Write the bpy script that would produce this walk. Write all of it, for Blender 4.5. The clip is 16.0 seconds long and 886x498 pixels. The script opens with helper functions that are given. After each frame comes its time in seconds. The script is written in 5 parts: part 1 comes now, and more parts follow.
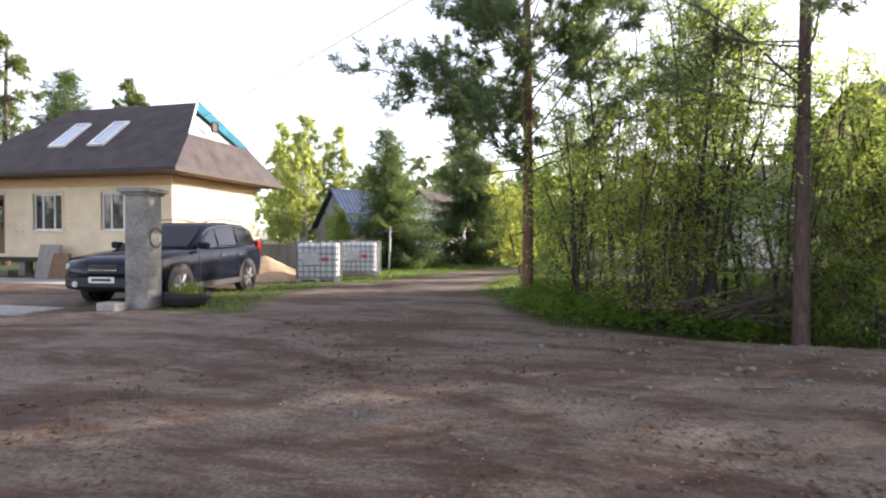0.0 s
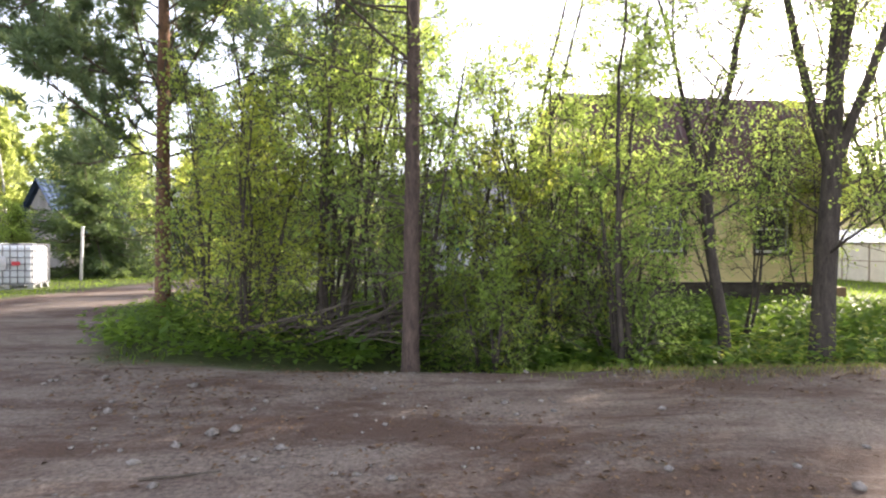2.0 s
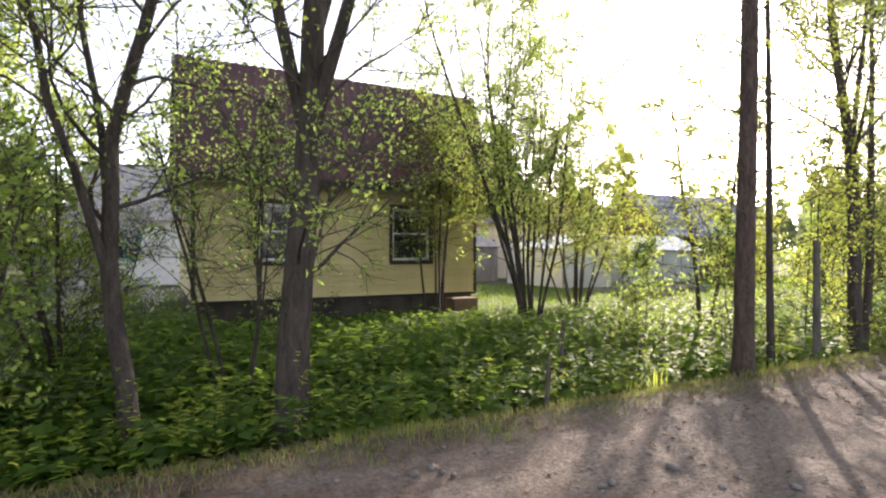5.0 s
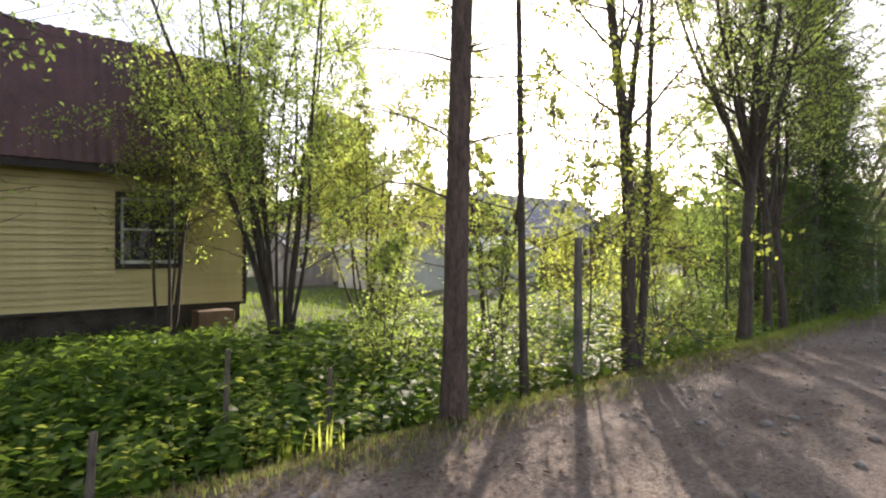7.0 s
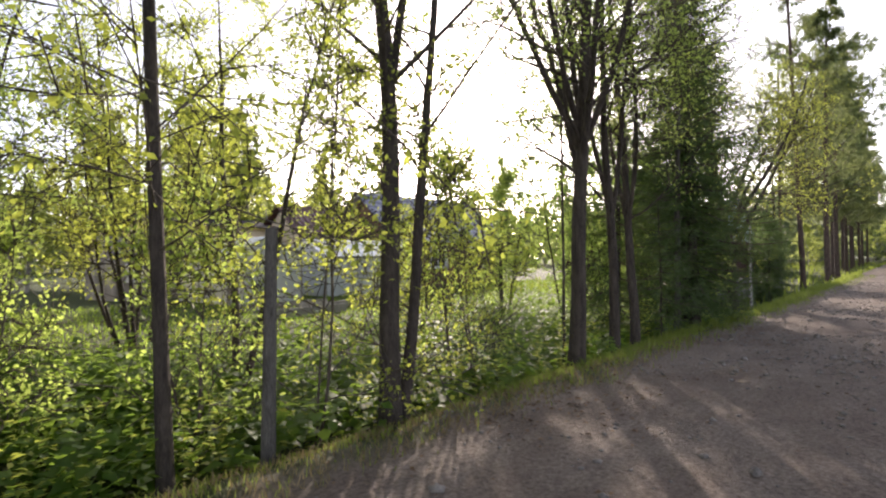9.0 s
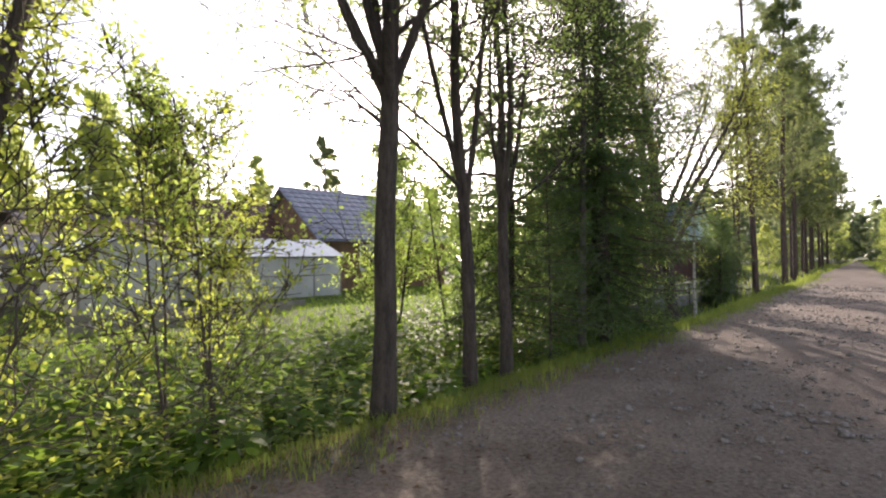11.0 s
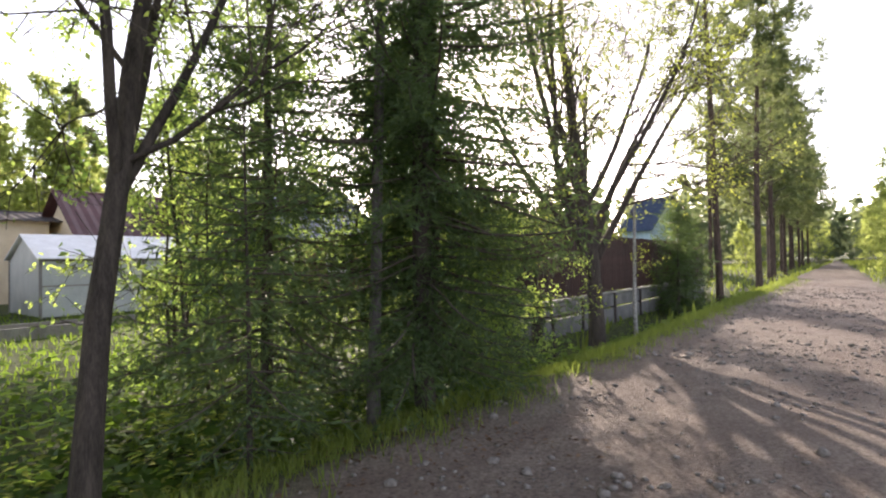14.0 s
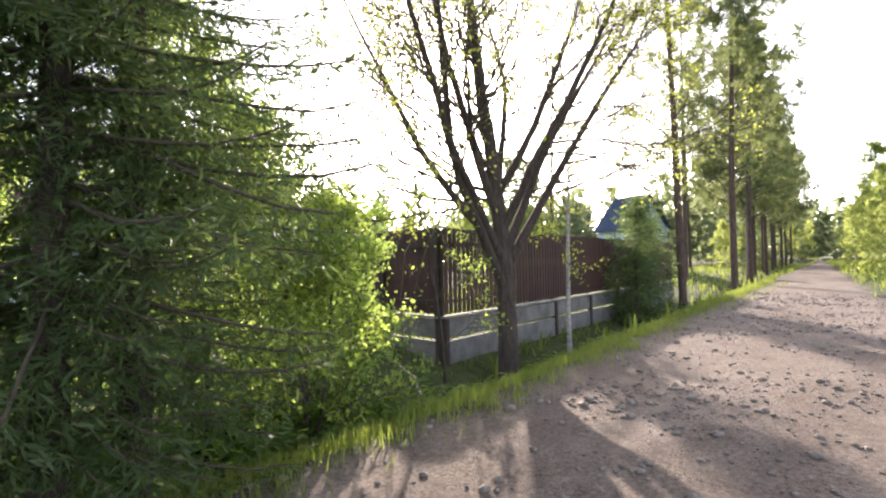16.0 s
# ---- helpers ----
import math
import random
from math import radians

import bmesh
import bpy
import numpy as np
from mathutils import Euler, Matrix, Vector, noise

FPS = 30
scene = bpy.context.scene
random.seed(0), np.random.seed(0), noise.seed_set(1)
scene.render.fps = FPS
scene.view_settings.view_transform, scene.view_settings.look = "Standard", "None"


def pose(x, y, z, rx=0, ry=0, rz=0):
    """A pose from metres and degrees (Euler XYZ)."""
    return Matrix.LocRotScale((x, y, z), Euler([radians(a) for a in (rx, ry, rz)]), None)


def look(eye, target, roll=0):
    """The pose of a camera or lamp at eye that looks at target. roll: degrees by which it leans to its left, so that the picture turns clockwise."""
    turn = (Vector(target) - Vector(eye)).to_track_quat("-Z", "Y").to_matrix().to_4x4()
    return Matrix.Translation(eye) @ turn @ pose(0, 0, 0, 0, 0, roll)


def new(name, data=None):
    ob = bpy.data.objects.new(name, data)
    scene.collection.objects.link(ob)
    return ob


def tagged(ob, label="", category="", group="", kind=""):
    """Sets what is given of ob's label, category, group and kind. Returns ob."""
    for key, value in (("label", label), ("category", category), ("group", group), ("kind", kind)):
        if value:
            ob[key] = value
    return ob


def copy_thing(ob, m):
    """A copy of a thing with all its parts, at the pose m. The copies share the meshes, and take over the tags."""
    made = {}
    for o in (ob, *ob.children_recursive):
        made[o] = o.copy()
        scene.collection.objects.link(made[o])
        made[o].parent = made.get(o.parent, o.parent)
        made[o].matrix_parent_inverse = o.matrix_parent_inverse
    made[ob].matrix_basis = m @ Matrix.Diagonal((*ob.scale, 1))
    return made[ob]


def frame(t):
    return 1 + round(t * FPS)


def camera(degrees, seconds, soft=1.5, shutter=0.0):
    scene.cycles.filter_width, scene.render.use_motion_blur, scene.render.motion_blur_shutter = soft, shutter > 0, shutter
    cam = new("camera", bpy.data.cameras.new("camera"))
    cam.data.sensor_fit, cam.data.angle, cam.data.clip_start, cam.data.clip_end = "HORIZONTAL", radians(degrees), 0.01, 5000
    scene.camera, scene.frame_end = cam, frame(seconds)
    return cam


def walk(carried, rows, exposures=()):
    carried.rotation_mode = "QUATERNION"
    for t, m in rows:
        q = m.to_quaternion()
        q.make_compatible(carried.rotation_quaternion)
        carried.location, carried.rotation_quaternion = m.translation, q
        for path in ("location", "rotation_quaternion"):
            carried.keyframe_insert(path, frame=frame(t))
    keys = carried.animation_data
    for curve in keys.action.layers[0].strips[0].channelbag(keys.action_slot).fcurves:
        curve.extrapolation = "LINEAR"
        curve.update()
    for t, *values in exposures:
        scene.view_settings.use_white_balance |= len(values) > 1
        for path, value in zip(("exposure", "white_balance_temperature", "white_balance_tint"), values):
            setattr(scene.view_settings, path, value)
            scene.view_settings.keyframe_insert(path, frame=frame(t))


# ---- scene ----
cam = camera(78.6, 16.0, soft=2.2)
PATH = [
    (0.0, -8.743, -4.120, 1.248, 88.97, -0.26, 13.99),
    (0.5, -8.154, -3.521, 1.244, 89.07, -0.36, 8.38),
    (1.0, -7.526, -2.941, 1.233, 89.16, -0.38, 5.16),
    (1.5, -6.784, -2.496, 1.269, 89.12, -0.22, -1.57),
    (2.0, -6.088, -2.055, 1.242, 89.51, -0.41, -5.43),
    (2.5, -5.335, -1.692, 1.281, 89.58, -0.54, -11.07),
    (3.0, -4.618, -1.339, 1.257, 89.87, -0.37, -14.21),
    (3.5, -3.814, -1.047, 1.254, 90.10, -0.21, -18.61),
    (4.0, -3.067, -0.752, 1.250, 90.25, -0.11, -21.54),
    (6.5, 0.231, 0.023, 1.267, 90.50, 0.08, -37.21),
    (7.0, 0.952, 0.118, 1.252, 90.51, 0.12, -39.91),
    (7.5, 1.681, 0.165, 1.262, 90.57, 0.13, -43.48),
    (8.0, 2.379, 0.232, 1.213, 90.88, 0.35, -45.18),
    (8.5, 3.087, 0.267, 1.198, 90.96, 0.54, -46.61),
    (9.0, 3.775, 0.285, 1.194, 91.17, 0.77, -47.74),
    (9.5, 4.482, 0.275, 1.194, 91.18, 0.84, -49.63),
    (10.0, 5.215, 0.306, 1.170, 91.26, 0.75, -49.71),
    (12.5, 8.494, 0.351, 1.207, 91.12, 0.73, -51.54),
    (13.0, 9.161, 0.398, 1.215, 91.17, 0.81, -51.43),
    (13.5, 9.833, 0.410, 1.222, 91.08, 0.81, -51.75),
    (14.0, 10.512, 0.471, 1.212, 91.16, 0.84, -51.68),
    (14.5, 11.214, 0.437, 1.229, 91.12, 0.82, -52.05),
    (15.0, 11.858, 0.433, 1.219, 91.30, 1.08, -52.18),
    (15.5, 12.499, 0.397, 1.221, 91.33, 1.19, -52.82),
    (16.0, 13.145, 0.412, 1.218, 91.28, 1.08, -52.76),
]
walk(cam, [(t, pose(*p)) for t, *p in PATH],
     [(0.0, 1.75, 6450, 21), (1.0, 2.0, 6450, 21), (2.2, 2.38, 6450, 21), (4.0, 1.95, 6450, 21), (6.5, 1.6, 6450, 21), (7.5, 1.45, 6450, 21), (9.5, 1.15, 6450, 21),
      (12.5, 1.5, 6450, 21), (14.5, 1.68, 6450, 21), (16.0, 1.98, 6450, 21)])

# ---- sky, sun, exposure ----
SUN_YAW, SUN_UP = -53.4, 18.2
world = bpy.data.worlds.new("world")
scene.world = world
world.use_nodes = True
wnt = world.node_tree
sky = wnt.nodes.new("ShaderNodeTexSky")
sky.sky_type = "NISHITA"
sky.sun_disc = False
sky.sun_elevation = radians(SUN_UP)
sky.sun_rotation = radians(-SUN_YAW)
sky.air_density, sky.dust_density, sky.ozone_density = 1.0, 1.1, 0.6
thin_cloud = wnt.nodes.new("ShaderNodeHueSaturation")
thin_cloud.inputs["Saturation"].default_value = 0.5
wnt.links.new(sky.outputs[0], thin_cloud.inputs["Color"])
wnt.links.new(thin_cloud.outputs[0], wnt.nodes["Background"].inputs[0])
wnt.nodes["Background"].inputs[1].default_value = 0.15
sun = new("sun", bpy.data.lights.new("sun", "SUN"))
sun.data.energy, sun.data.angle, sun.data.color = 3.8, radians(0.6), (1.0, 0.89, 0.72)
sv = Vector((math.sin(radians(-SUN_YAW)) * math.cos(radians(SUN_UP)), math.cos(radians(SUN_YAW)) * math.cos(radians(SUN_UP)), math.sin(radians(SUN_UP))))
sun.matrix_world = look(sv * 60, (0, 0, 0))


# ---- materials ----
def nodes_of(name):
    m = bpy.data.materials.new(name)
    m.use_nodes = True
    n = m.node_tree
    return m, n, n.nodes["Principled BSDF"]


def put(n, kind, **values):
    node = n.nodes.new(kind)
    for k, v in values.items():
        if k in node.inputs:
            node.inputs[k].default_value = v
    return node


def rough_mat(name, c0, c1, scale=6.0, fine=60.0, rough=0.85, bump=0.3, metal=0.0, stretch=(1, 1, 1), spec=0.3, island=0.0):
    """A surface with variation at two scales, and relief."""
    m, n, b = nodes_of(name)
    tc = n.nodes.new("ShaderNodeTexCoord")
    mp = put(n, "ShaderNodeMapping", Scale=stretch)
    n.links.new(tc.outputs["Object"], mp.inputs[0])
    a = put(n, "ShaderNodeTexNoise", Scale=scale, Detail=6.0, Roughness=0.6)
    f = put(n, "ShaderNodeTexNoise", Scale=fine, Detail=4.0, Roughness=0.65)
    n.links.new(mp.outputs[0], a.inputs[0])
    n.links.new(mp.outputs[0], f.inputs[0])
    mix = n.nodes.new("ShaderNodeMath")
    mix.operation = "MULTIPLY_ADD"
    mix.inputs[1].default_value = 0.45
    n.links.new(f.outputs[0], mix.inputs[0])
    half = n.nodes.new("ShaderNodeMath")
    half.operation = "MULTIPLY"
    half.inputs[1].default_value = 0.6
    n.links.new(a.outputs[0], half.inputs[0])
    n.links.new(half.outputs[0], mix.inputs[2])
    r = n.nodes.new("ShaderNodeValToRGB")
    r.color_ramp.elements[0].position, r.color_ramp.elements[1].position = 0.36, 0.68
    r.color_ramp.elements[0].color, r.color_ramp.elements[1].color = (*c0, 1), (*c1, 1)
    n.links.new(mix.outputs[0], r.inputs[0])
    last = r.outputs[0]
    if island:
        info = n.nodes.new("ShaderNodeObjectInfo")
        ht = n.nodes.new("ShaderNodeHueSaturation")
        mr = put(n, "ShaderNodeMapRange")
        mr.inputs[3].default_value, mr.inputs[4].default_value = 1 - island, 1 + island
        n.links.new(info.outputs["Random"], mr.inputs[0])
        n.links.new(mr.outputs[0], ht.inputs["Value"])
        n.links.new(last, ht.inputs["Color"])
        last = ht.outputs[0]
    n.links.new(last, b.inputs["Base Color"])
    b.inputs["Roughness"].default_value, b.inputs["Metallic"].default_value = rough, metal
    b.inputs["Specular IOR Level"].default_value = spec
    if bump:
        bp = put(n, "ShaderNodeBump", Strength=bump, Distance=0.02)
        n.links.new(mix.outputs[0], bp.inputs["Height"])
        n.links.new(bp.outputs[0], b.inputs["Normal"])
    return m


def leaf_mat(name, c0, c1, glow, share=0.5, rough=0.62):
    """Thin leaves that let light through; every leaf has its own tone."""
    m, n, b = nodes_of(name)
    g = n.nodes.new("ShaderNodeNewGeometry")
    r = n.nodes.new("ShaderNodeValToRGB")
    r.color_ramp.elements[0].color, r.color_ramp.elements[1].color = (*c0, 1), (*c1, 1)
    n.links.new(g.outputs["Random Per Island"], r.inputs[0])
    n.links.new(r.outputs[0], b.inputs["Base Color"])
    b.inputs["Roughness"].default_value = rough
    b.inputs["Specular IOR Level"].default_value = 0.18
    t = n.nodes.new("ShaderNodeBsdfTranslucent")
    mc = n.nodes.new("ShaderNodeMix")
    mc.data_type, mc.blend_type = "RGBA", "MULTIPLY"
    mc.inputs[0].default_value = 0.35
    mc.inputs[6].default_value = (*glow, 1)
    n.links.new(r.outputs[0], mc.inputs[7])
    n.links.new(mc.outputs[2], t.inputs[0])
    mx = n.nodes.new("ShaderNodeMixShader")
    mx.inputs[0].default_value = share
    n.links.new(b.outputs[0], mx.inputs[1])
    n.links.new(t.outputs[0], mx.inputs[2])
    n.links.new(mx.outputs[0], n.nodes["Material Output"].inputs[0])
    return m


def plain_mat(name, col, rough=0.5, metal=0.0, spec=0.5, coat=0.0):
    m, n, b = nodes_of(name)
    f = put(n, "ShaderNodeTexNoise", Scale=9.0, Detail=5.0)
    tc = n.nodes.new("ShaderNodeTexCoord")
    n.links.new(tc.outputs["Object"], f.inputs[0])
    r = n.nodes.new("ShaderNodeValToRGB")
    r.color_ramp.elements[0].position, r.color_ramp.elements[1].position = 0.3, 0.7
    r.color_ramp.elements[0].color = (*[c * 0.86 for c in col], 1)
    r.color_ramp.elements[1].color = (*[min(1, c * 1.08) for c in col], 1)
    n.links.new(f.outputs[0], r.inputs[0])
    n.links.new(r.outputs[0], b.inputs["Base Color"])
    b.inputs["Roughness"].default_value, b.inputs["Metallic"].default_value = rough, metal
    b.inputs["Specular IOR Level"].default_value = spec
    b.inputs["Coat Weight"].default_value = coat
    return m


def glass_mat(name, col=(0.02, 0.025, 0.03), rough=0.04):
    m, n, b = nodes_of(name)
    b.inputs["Base Color"].default_value = (*col, 1)
    b.inputs["Roughness"].default_value = rough
    b.inputs["Specular IOR Level"].default_value = 0.7
    return m


M_BARK = rough_mat("bark", (0.02, 0.016, 0.013), (0.1, 0.08, 0.064), 6, 38, 0.92, 1.0, stretch=(3, 3, 0.6))
M_PINEBARK = rough_mat("pine_bark", (0.024, 0.017, 0.014), (0.125, 0.087, 0.068), 6, 26, 0.92, 1.0, stretch=(2.5, 2.5, 0.7))
M_ORANGEBARK = rough_mat("pine_upper_bark", (0.06, 0.034, 0.022), (0.23, 0.125, 0.07), 5, 30, 0.9, 0.8, stretch=(2.5, 2.5, 0.7))
M_BIRCHBARK = rough_mat("birch_bark", (0.09, 0.085, 0.08), (0.52, 0.5, 0.46), 7, 40, 0.75, 0.4, stretch=(1, 1, 3))
M_GREYBARK = rough_mat("grey_bark", (0.05, 0.046, 0.04), (0.17, 0.155, 0.135), 5, 40, 0.9, 0.9, stretch=(3, 3, 0.6))
M_TWIG = rough_mat("twig_bark", (0.045, 0.036, 0.028), (0.13, 0.105, 0.08), 8, 60, 0.9, 0.3)
M_DEADWOOD = rough_mat("dead_wood", (0.045, 0.036, 0.028), (0.14, 0.115, 0.09), 9, 60, 0.9, 0.5, stretch=(1, 1, 0.4))
M_LEAF = leaf_mat("alder_leaf", (0.085, 0.14, 0.033), (0.195, 0.265, 0.068), (0.78, 0.97, 0.22), 0.6)
M_YLEAF = leaf_mat("young_yellow_leaf", (0.1, 0.14, 0.025), (0.22, 0.245, 0.05), (0.85, 0.95, 0.17), 0.56)
M_DLEAF = leaf_mat("dark_leaf", (0.072, 0.122, 0.034), (0.155, 0.225, 0.06), (0.68, 0.92, 0.22), 0.58)
M_HERB = leaf_mat("herb_leaf", (0.03, 0.068, 0.014), (0.085, 0.15, 0.028), (0.46, 0.68, 0.09), 0.48, 0.6)
M_GRASS = leaf_mat("grass_blade", (0.07, 0.11, 0.022), (0.17, 0.205, 0.05), (0.46, 0.56, 0.1), 0.45)
M_DRYGRASS = leaf_mat("dry_grass", (0.1, 0.078, 0.04), (0.24, 0.185, 0.1), (0.5, 0.42, 0.2), 0.35)
M_SPRUCE = leaf_mat("spruce_needle", (0.03, 0.055, 0.026), (0.08, 0.122, 0.05), (0.36, 0.5, 0.14), 0.32, 0.6)
M_PINE = leaf_mat("pine_needle", (0.035, 0.062, 0.034), (0.085, 0.13, 0.065), (0.34, 0.44, 0.17), 0.34, 0.55)
M_LAWN = leaf_mat("lawn_blade", (0.05, 0.095, 0.014), (0.125, 0.18, 0.03), (0.42, 0.62, 0.06), 0.45)
# far pines: distance haze put into the needle colour, paler than M_PINE
M_FARPINE = leaf_mat("hazed_pine_needle", (0.065, 0.09, 0.045), (0.15, 0.185, 0.085), (0.45, 0.52, 0.18), 0.36, 0.6)
# leaf tones lightened and greyed to carry the haze over the distant birches
M_FARLEAF = leaf_mat("hazed_birch_leaf", (0.12, 0.155, 0.055), (0.23, 0.265, 0.09), (0.85, 0.95, 0.28), 0.58)
# horizon woods: green dulled towards grey, air haze painted into the colour
M_FARWOOD = leaf_mat("hazed_wood_leaf", (0.07, 0.095, 0.06), (0.14, 0.175, 0.1), (0.5, 0.58, 0.28), 0.42)
M_CAGE = rough_mat("dull_cage_steel", (0.12, 0.125, 0.13), (0.26, 0.27, 0.28), 8, 60, 0.55, 0.05, metal=0.5)
M_LITTER = leaf_mat("fallen_leaf", (0.06, 0.035, 0.02), (0.22, 0.14, 0.08), (0.25, 0.15, 0.08), 0.15, 0.8)
M_BLOSSOM = leaf_mat("blossom", (0.6, 0.58, 0.5), (0.82, 0.8, 0.74), (0.8, 0.78, 0.7), 0.35)
M_STONE = rough_mat("stone", (0.08, 0.072, 0.064), (0.27, 0.24, 0.21), 12, 60, 0.85, 0.3)
M_CONC = rough_mat("concrete", (0.2, 0.195, 0.18), (0.42, 0.4, 0.37), 3, 40, 0.9, 0.4)
M_OLDCONC = rough_mat("weathered_concrete", (0.1, 0.1, 0.092), (0.34, 0.33, 0.3), 2.5, 35, 0.92, 0.5)
M_YSIDING = rough_mat("yellow_siding", (0.52, 0.42, 0.2), (0.68, 0.57, 0.3), 2, 40, 0.55, 0.08, island=0.06)
M_ROOFMET = rough_mat("maroon_metal_roof", (0.06, 0.026, 0.026), (0.125, 0.055, 0.052), 2, 25, 0.5, 0.1, spec=0.4)
M_DARKTRIM = rough_mat("dark_trim", (0.022, 0.016, 0.014), (0.055, 0.042, 0.036), 5, 50, 0.6, 0.1)
M_WHITE = rough_mat("white_paint", (0.6, 0.6, 0.58), (0.82, 0.82, 0.8), 4, 40, 0.5, 0.06)
M_CREAM = rough_mat("cream_plaster", (0.56, 0.46, 0.31), (0.74, 0.64, 0.47), 1.6, 30, 0.85, 0.25)
M_FOAM = rough_mat("joint_foam", (0.42, 0.27, 0.13), (0.66, 0.5, 0.3), 20, 60, 0.9, 0.6)
M_DARKROOF = rough_mat("dark_shingle", (0.03, 0.024, 0.025), (0.085, 0.07, 0.068), 2, 60, 0.8, 0.3)
M_TEAL = rough_mat("teal_paint", (0.02, 0.16, 0.24), (0.05, 0.27, 0.36), 3, 40, 0.55, 0.1)
M_BLUEROOF = rough_mat("slate_blue_metal", (0.025, 0.04, 0.075), (0.055, 0.08, 0.13), 3, 30, 0.8, 0.1, spec=0.1)
M_PALEBLUE = rough_mat("pale_blue_paint", (0.3, 0.42, 0.5), (0.45, 0.57, 0.64), 3, 30, 0.6, 0.1)
M_PLINTH = rough_mat("dark_plinth", (0.028, 0.022, 0.018), (0.1, 0.085, 0.07), 3, 30, 0.9, 0.4)
M_SLAB = rough_mat("grey_slab", (0.07, 0.07, 0.066), (0.22, 0.215, 0.2), 3, 35, 0.92, 0.4)
M_PICKET = rough_mat("maroon_picket", (0.03, 0.014, 0.012), (0.07, 0.034, 0.028), 3, 40, 0.6, 0.15, island=0.18)
M_POLY = rough_mat("greenhouse_film", (0.42, 0.45, 0.43), (0.62, 0.64, 0.61), 2, 20, 0.3, 0.05, spec=0.5)
M_GREYTILE = rough_mat("grey_blue_tile", (0.13, 0.14, 0.18), (0.25, 0.26, 0.31), 3, 30, 0.45, 0.1, island=0.12)
M_BROWNWOOD = rough_mat("brown_wood", (0.1, 0.06, 0.035), (0.24, 0.15, 0.09), 3, 40, 0.75, 0.25, stretch=(1, 1, 0.3))
M_GREYWOOD = rough_mat("grey_wood", (0.17, 0.155, 0.14), (0.36, 0.34, 0.31), 3, 40, 0.85, 0.35, stretch=(1, 1, 0.3), island=0.15)
M_STEEL = rough_mat("galvanised_steel", (0.32, 0.33, 0.34), (0.55, 0.56, 0.57), 8, 60, 0.45, 0.05, metal=0.8)
M_PLASTIC = rough_mat("milky_plastic", (0.55, 0.58, 0.6), (0.74, 0.77, 0.79), 3, 20, 0.4, 0.04)
M_SAND = rough_mat("sand", (0.33, 0.22, 0.13), (0.56, 0.41, 0.26), 5, 90, 0.95, 0.5)
M_CARPAINT = plain_mat("dark_blue_car_paint", (0.006, 0.008, 0.017), 0.16, 0.0, 0.2, 0.0)
M_CLAD = plain_mat("black_plastic", (0.018, 0.018, 0.019), 0.6)
M_RUBBER = plain_mat("rubber", (0.016, 0.016, 0.016), 0.85)
M_RIM = plain_mat("alloy_rim", (0.5, 0.5, 0.52), 0.35, 0.8)
M_CHROME = plain_mat("chrome", (0.65, 0.65, 0.66), 0.15, 1.0)
M_LAMP = plain_mat("lamp_glass", (0.55, 0.58, 0.6), 0.12, 0.2)
M_REDLAMP = plain_mat("tail_lamp", (0.35, 0.015, 0.012), 0.2)
M_GLASS = glass_mat("window_glass")
M_CARGLASS = plain_mat("car_glass", (0.008, 0.01, 0.012), 0.06, 0.0, 0.3)
M_SKYGLASS = plain_mat("skylight_glass", (0.55, 0.62, 0.7), 0.08, 0.5)
M_BLUE = plain_mat("blue_print", (0.05, 0.16, 0.4), 0.5)
M_RED = plain_mat("red_print", (0.5, 0.04, 0.05), 0.5)
M_WIRE = plain_mat("cable", (0.02, 0.02, 0.022), 0.6)
M_CURTAIN = rough_mat("curtain", (0.25, 0.24, 0.2), (0.5, 0.48, 0.42), 4, 40, 0.9, 0.2, stretch=(6, 6, 0.5))


# ---- mesh helpers ----
def raw_mesh(name, verts, quads=None, tris=None, mat=None, smooth=False):
    me = bpy.data.meshes.new(name)
    verts = np.asarray(verts, np.float32)
    q = np.zeros((0, 4), np.int32) if quads is None else np.asarray(quads, np.int32).reshape(-1, 4)
    t = np.zeros((0, 3), np.int32) if tris is None else np.asarray(tris, np.int32).reshape(-1, 3)
    me.vertices.add(len(verts))
    me.vertices.foreach_set("co", verts.ravel())
    loops = np.concatenate([q.ravel(), t.ravel()])
    me.loops.add(len(loops))
    me.loops.foreach_set("vertex_index", loops)
    me.polygons.add(len(q) + len(t))
    starts = np.concatenate([np.arange(len(q)) * 4, len(q) * 4 + np.arange(len(t)) * 3])
    me.polygons.foreach_set("loop_start", starts.astype(np.int32))
    if smooth:
        me.polygons.foreach_set("use_smooth", np.ones(len(q) + len(t), bool))
    me.update(calc_edges=True)
    if mat:
        me.materials.append(mat)
    return me


def part(name, shape, material, parent=None, label="", at=None):
    """Links a bmesh or mesh as one object, under its thing where one is given."""
    if isinstance(shape, bmesh.types.BMesh):
        me = bpy.data.meshes.new(name)
        shape.to_mesh(me)
        shape.free()
    else:
        me = shape
    if material and not me.materials:
        me.materials.append(material)
    ob = new(name, me)
    if parent:
        ob.parent = parent
    if at is not None:
        ob.matrix_basis = at
    if label:
        tagged(ob, label)
    return ob


def thing(name, label, category, m=None, group=""):
    ob = new(name)
    ob.empty_display_size = 0.2
    if m is not None:
        ob.matrix_basis = m
    return tagged(ob, label, category, group)


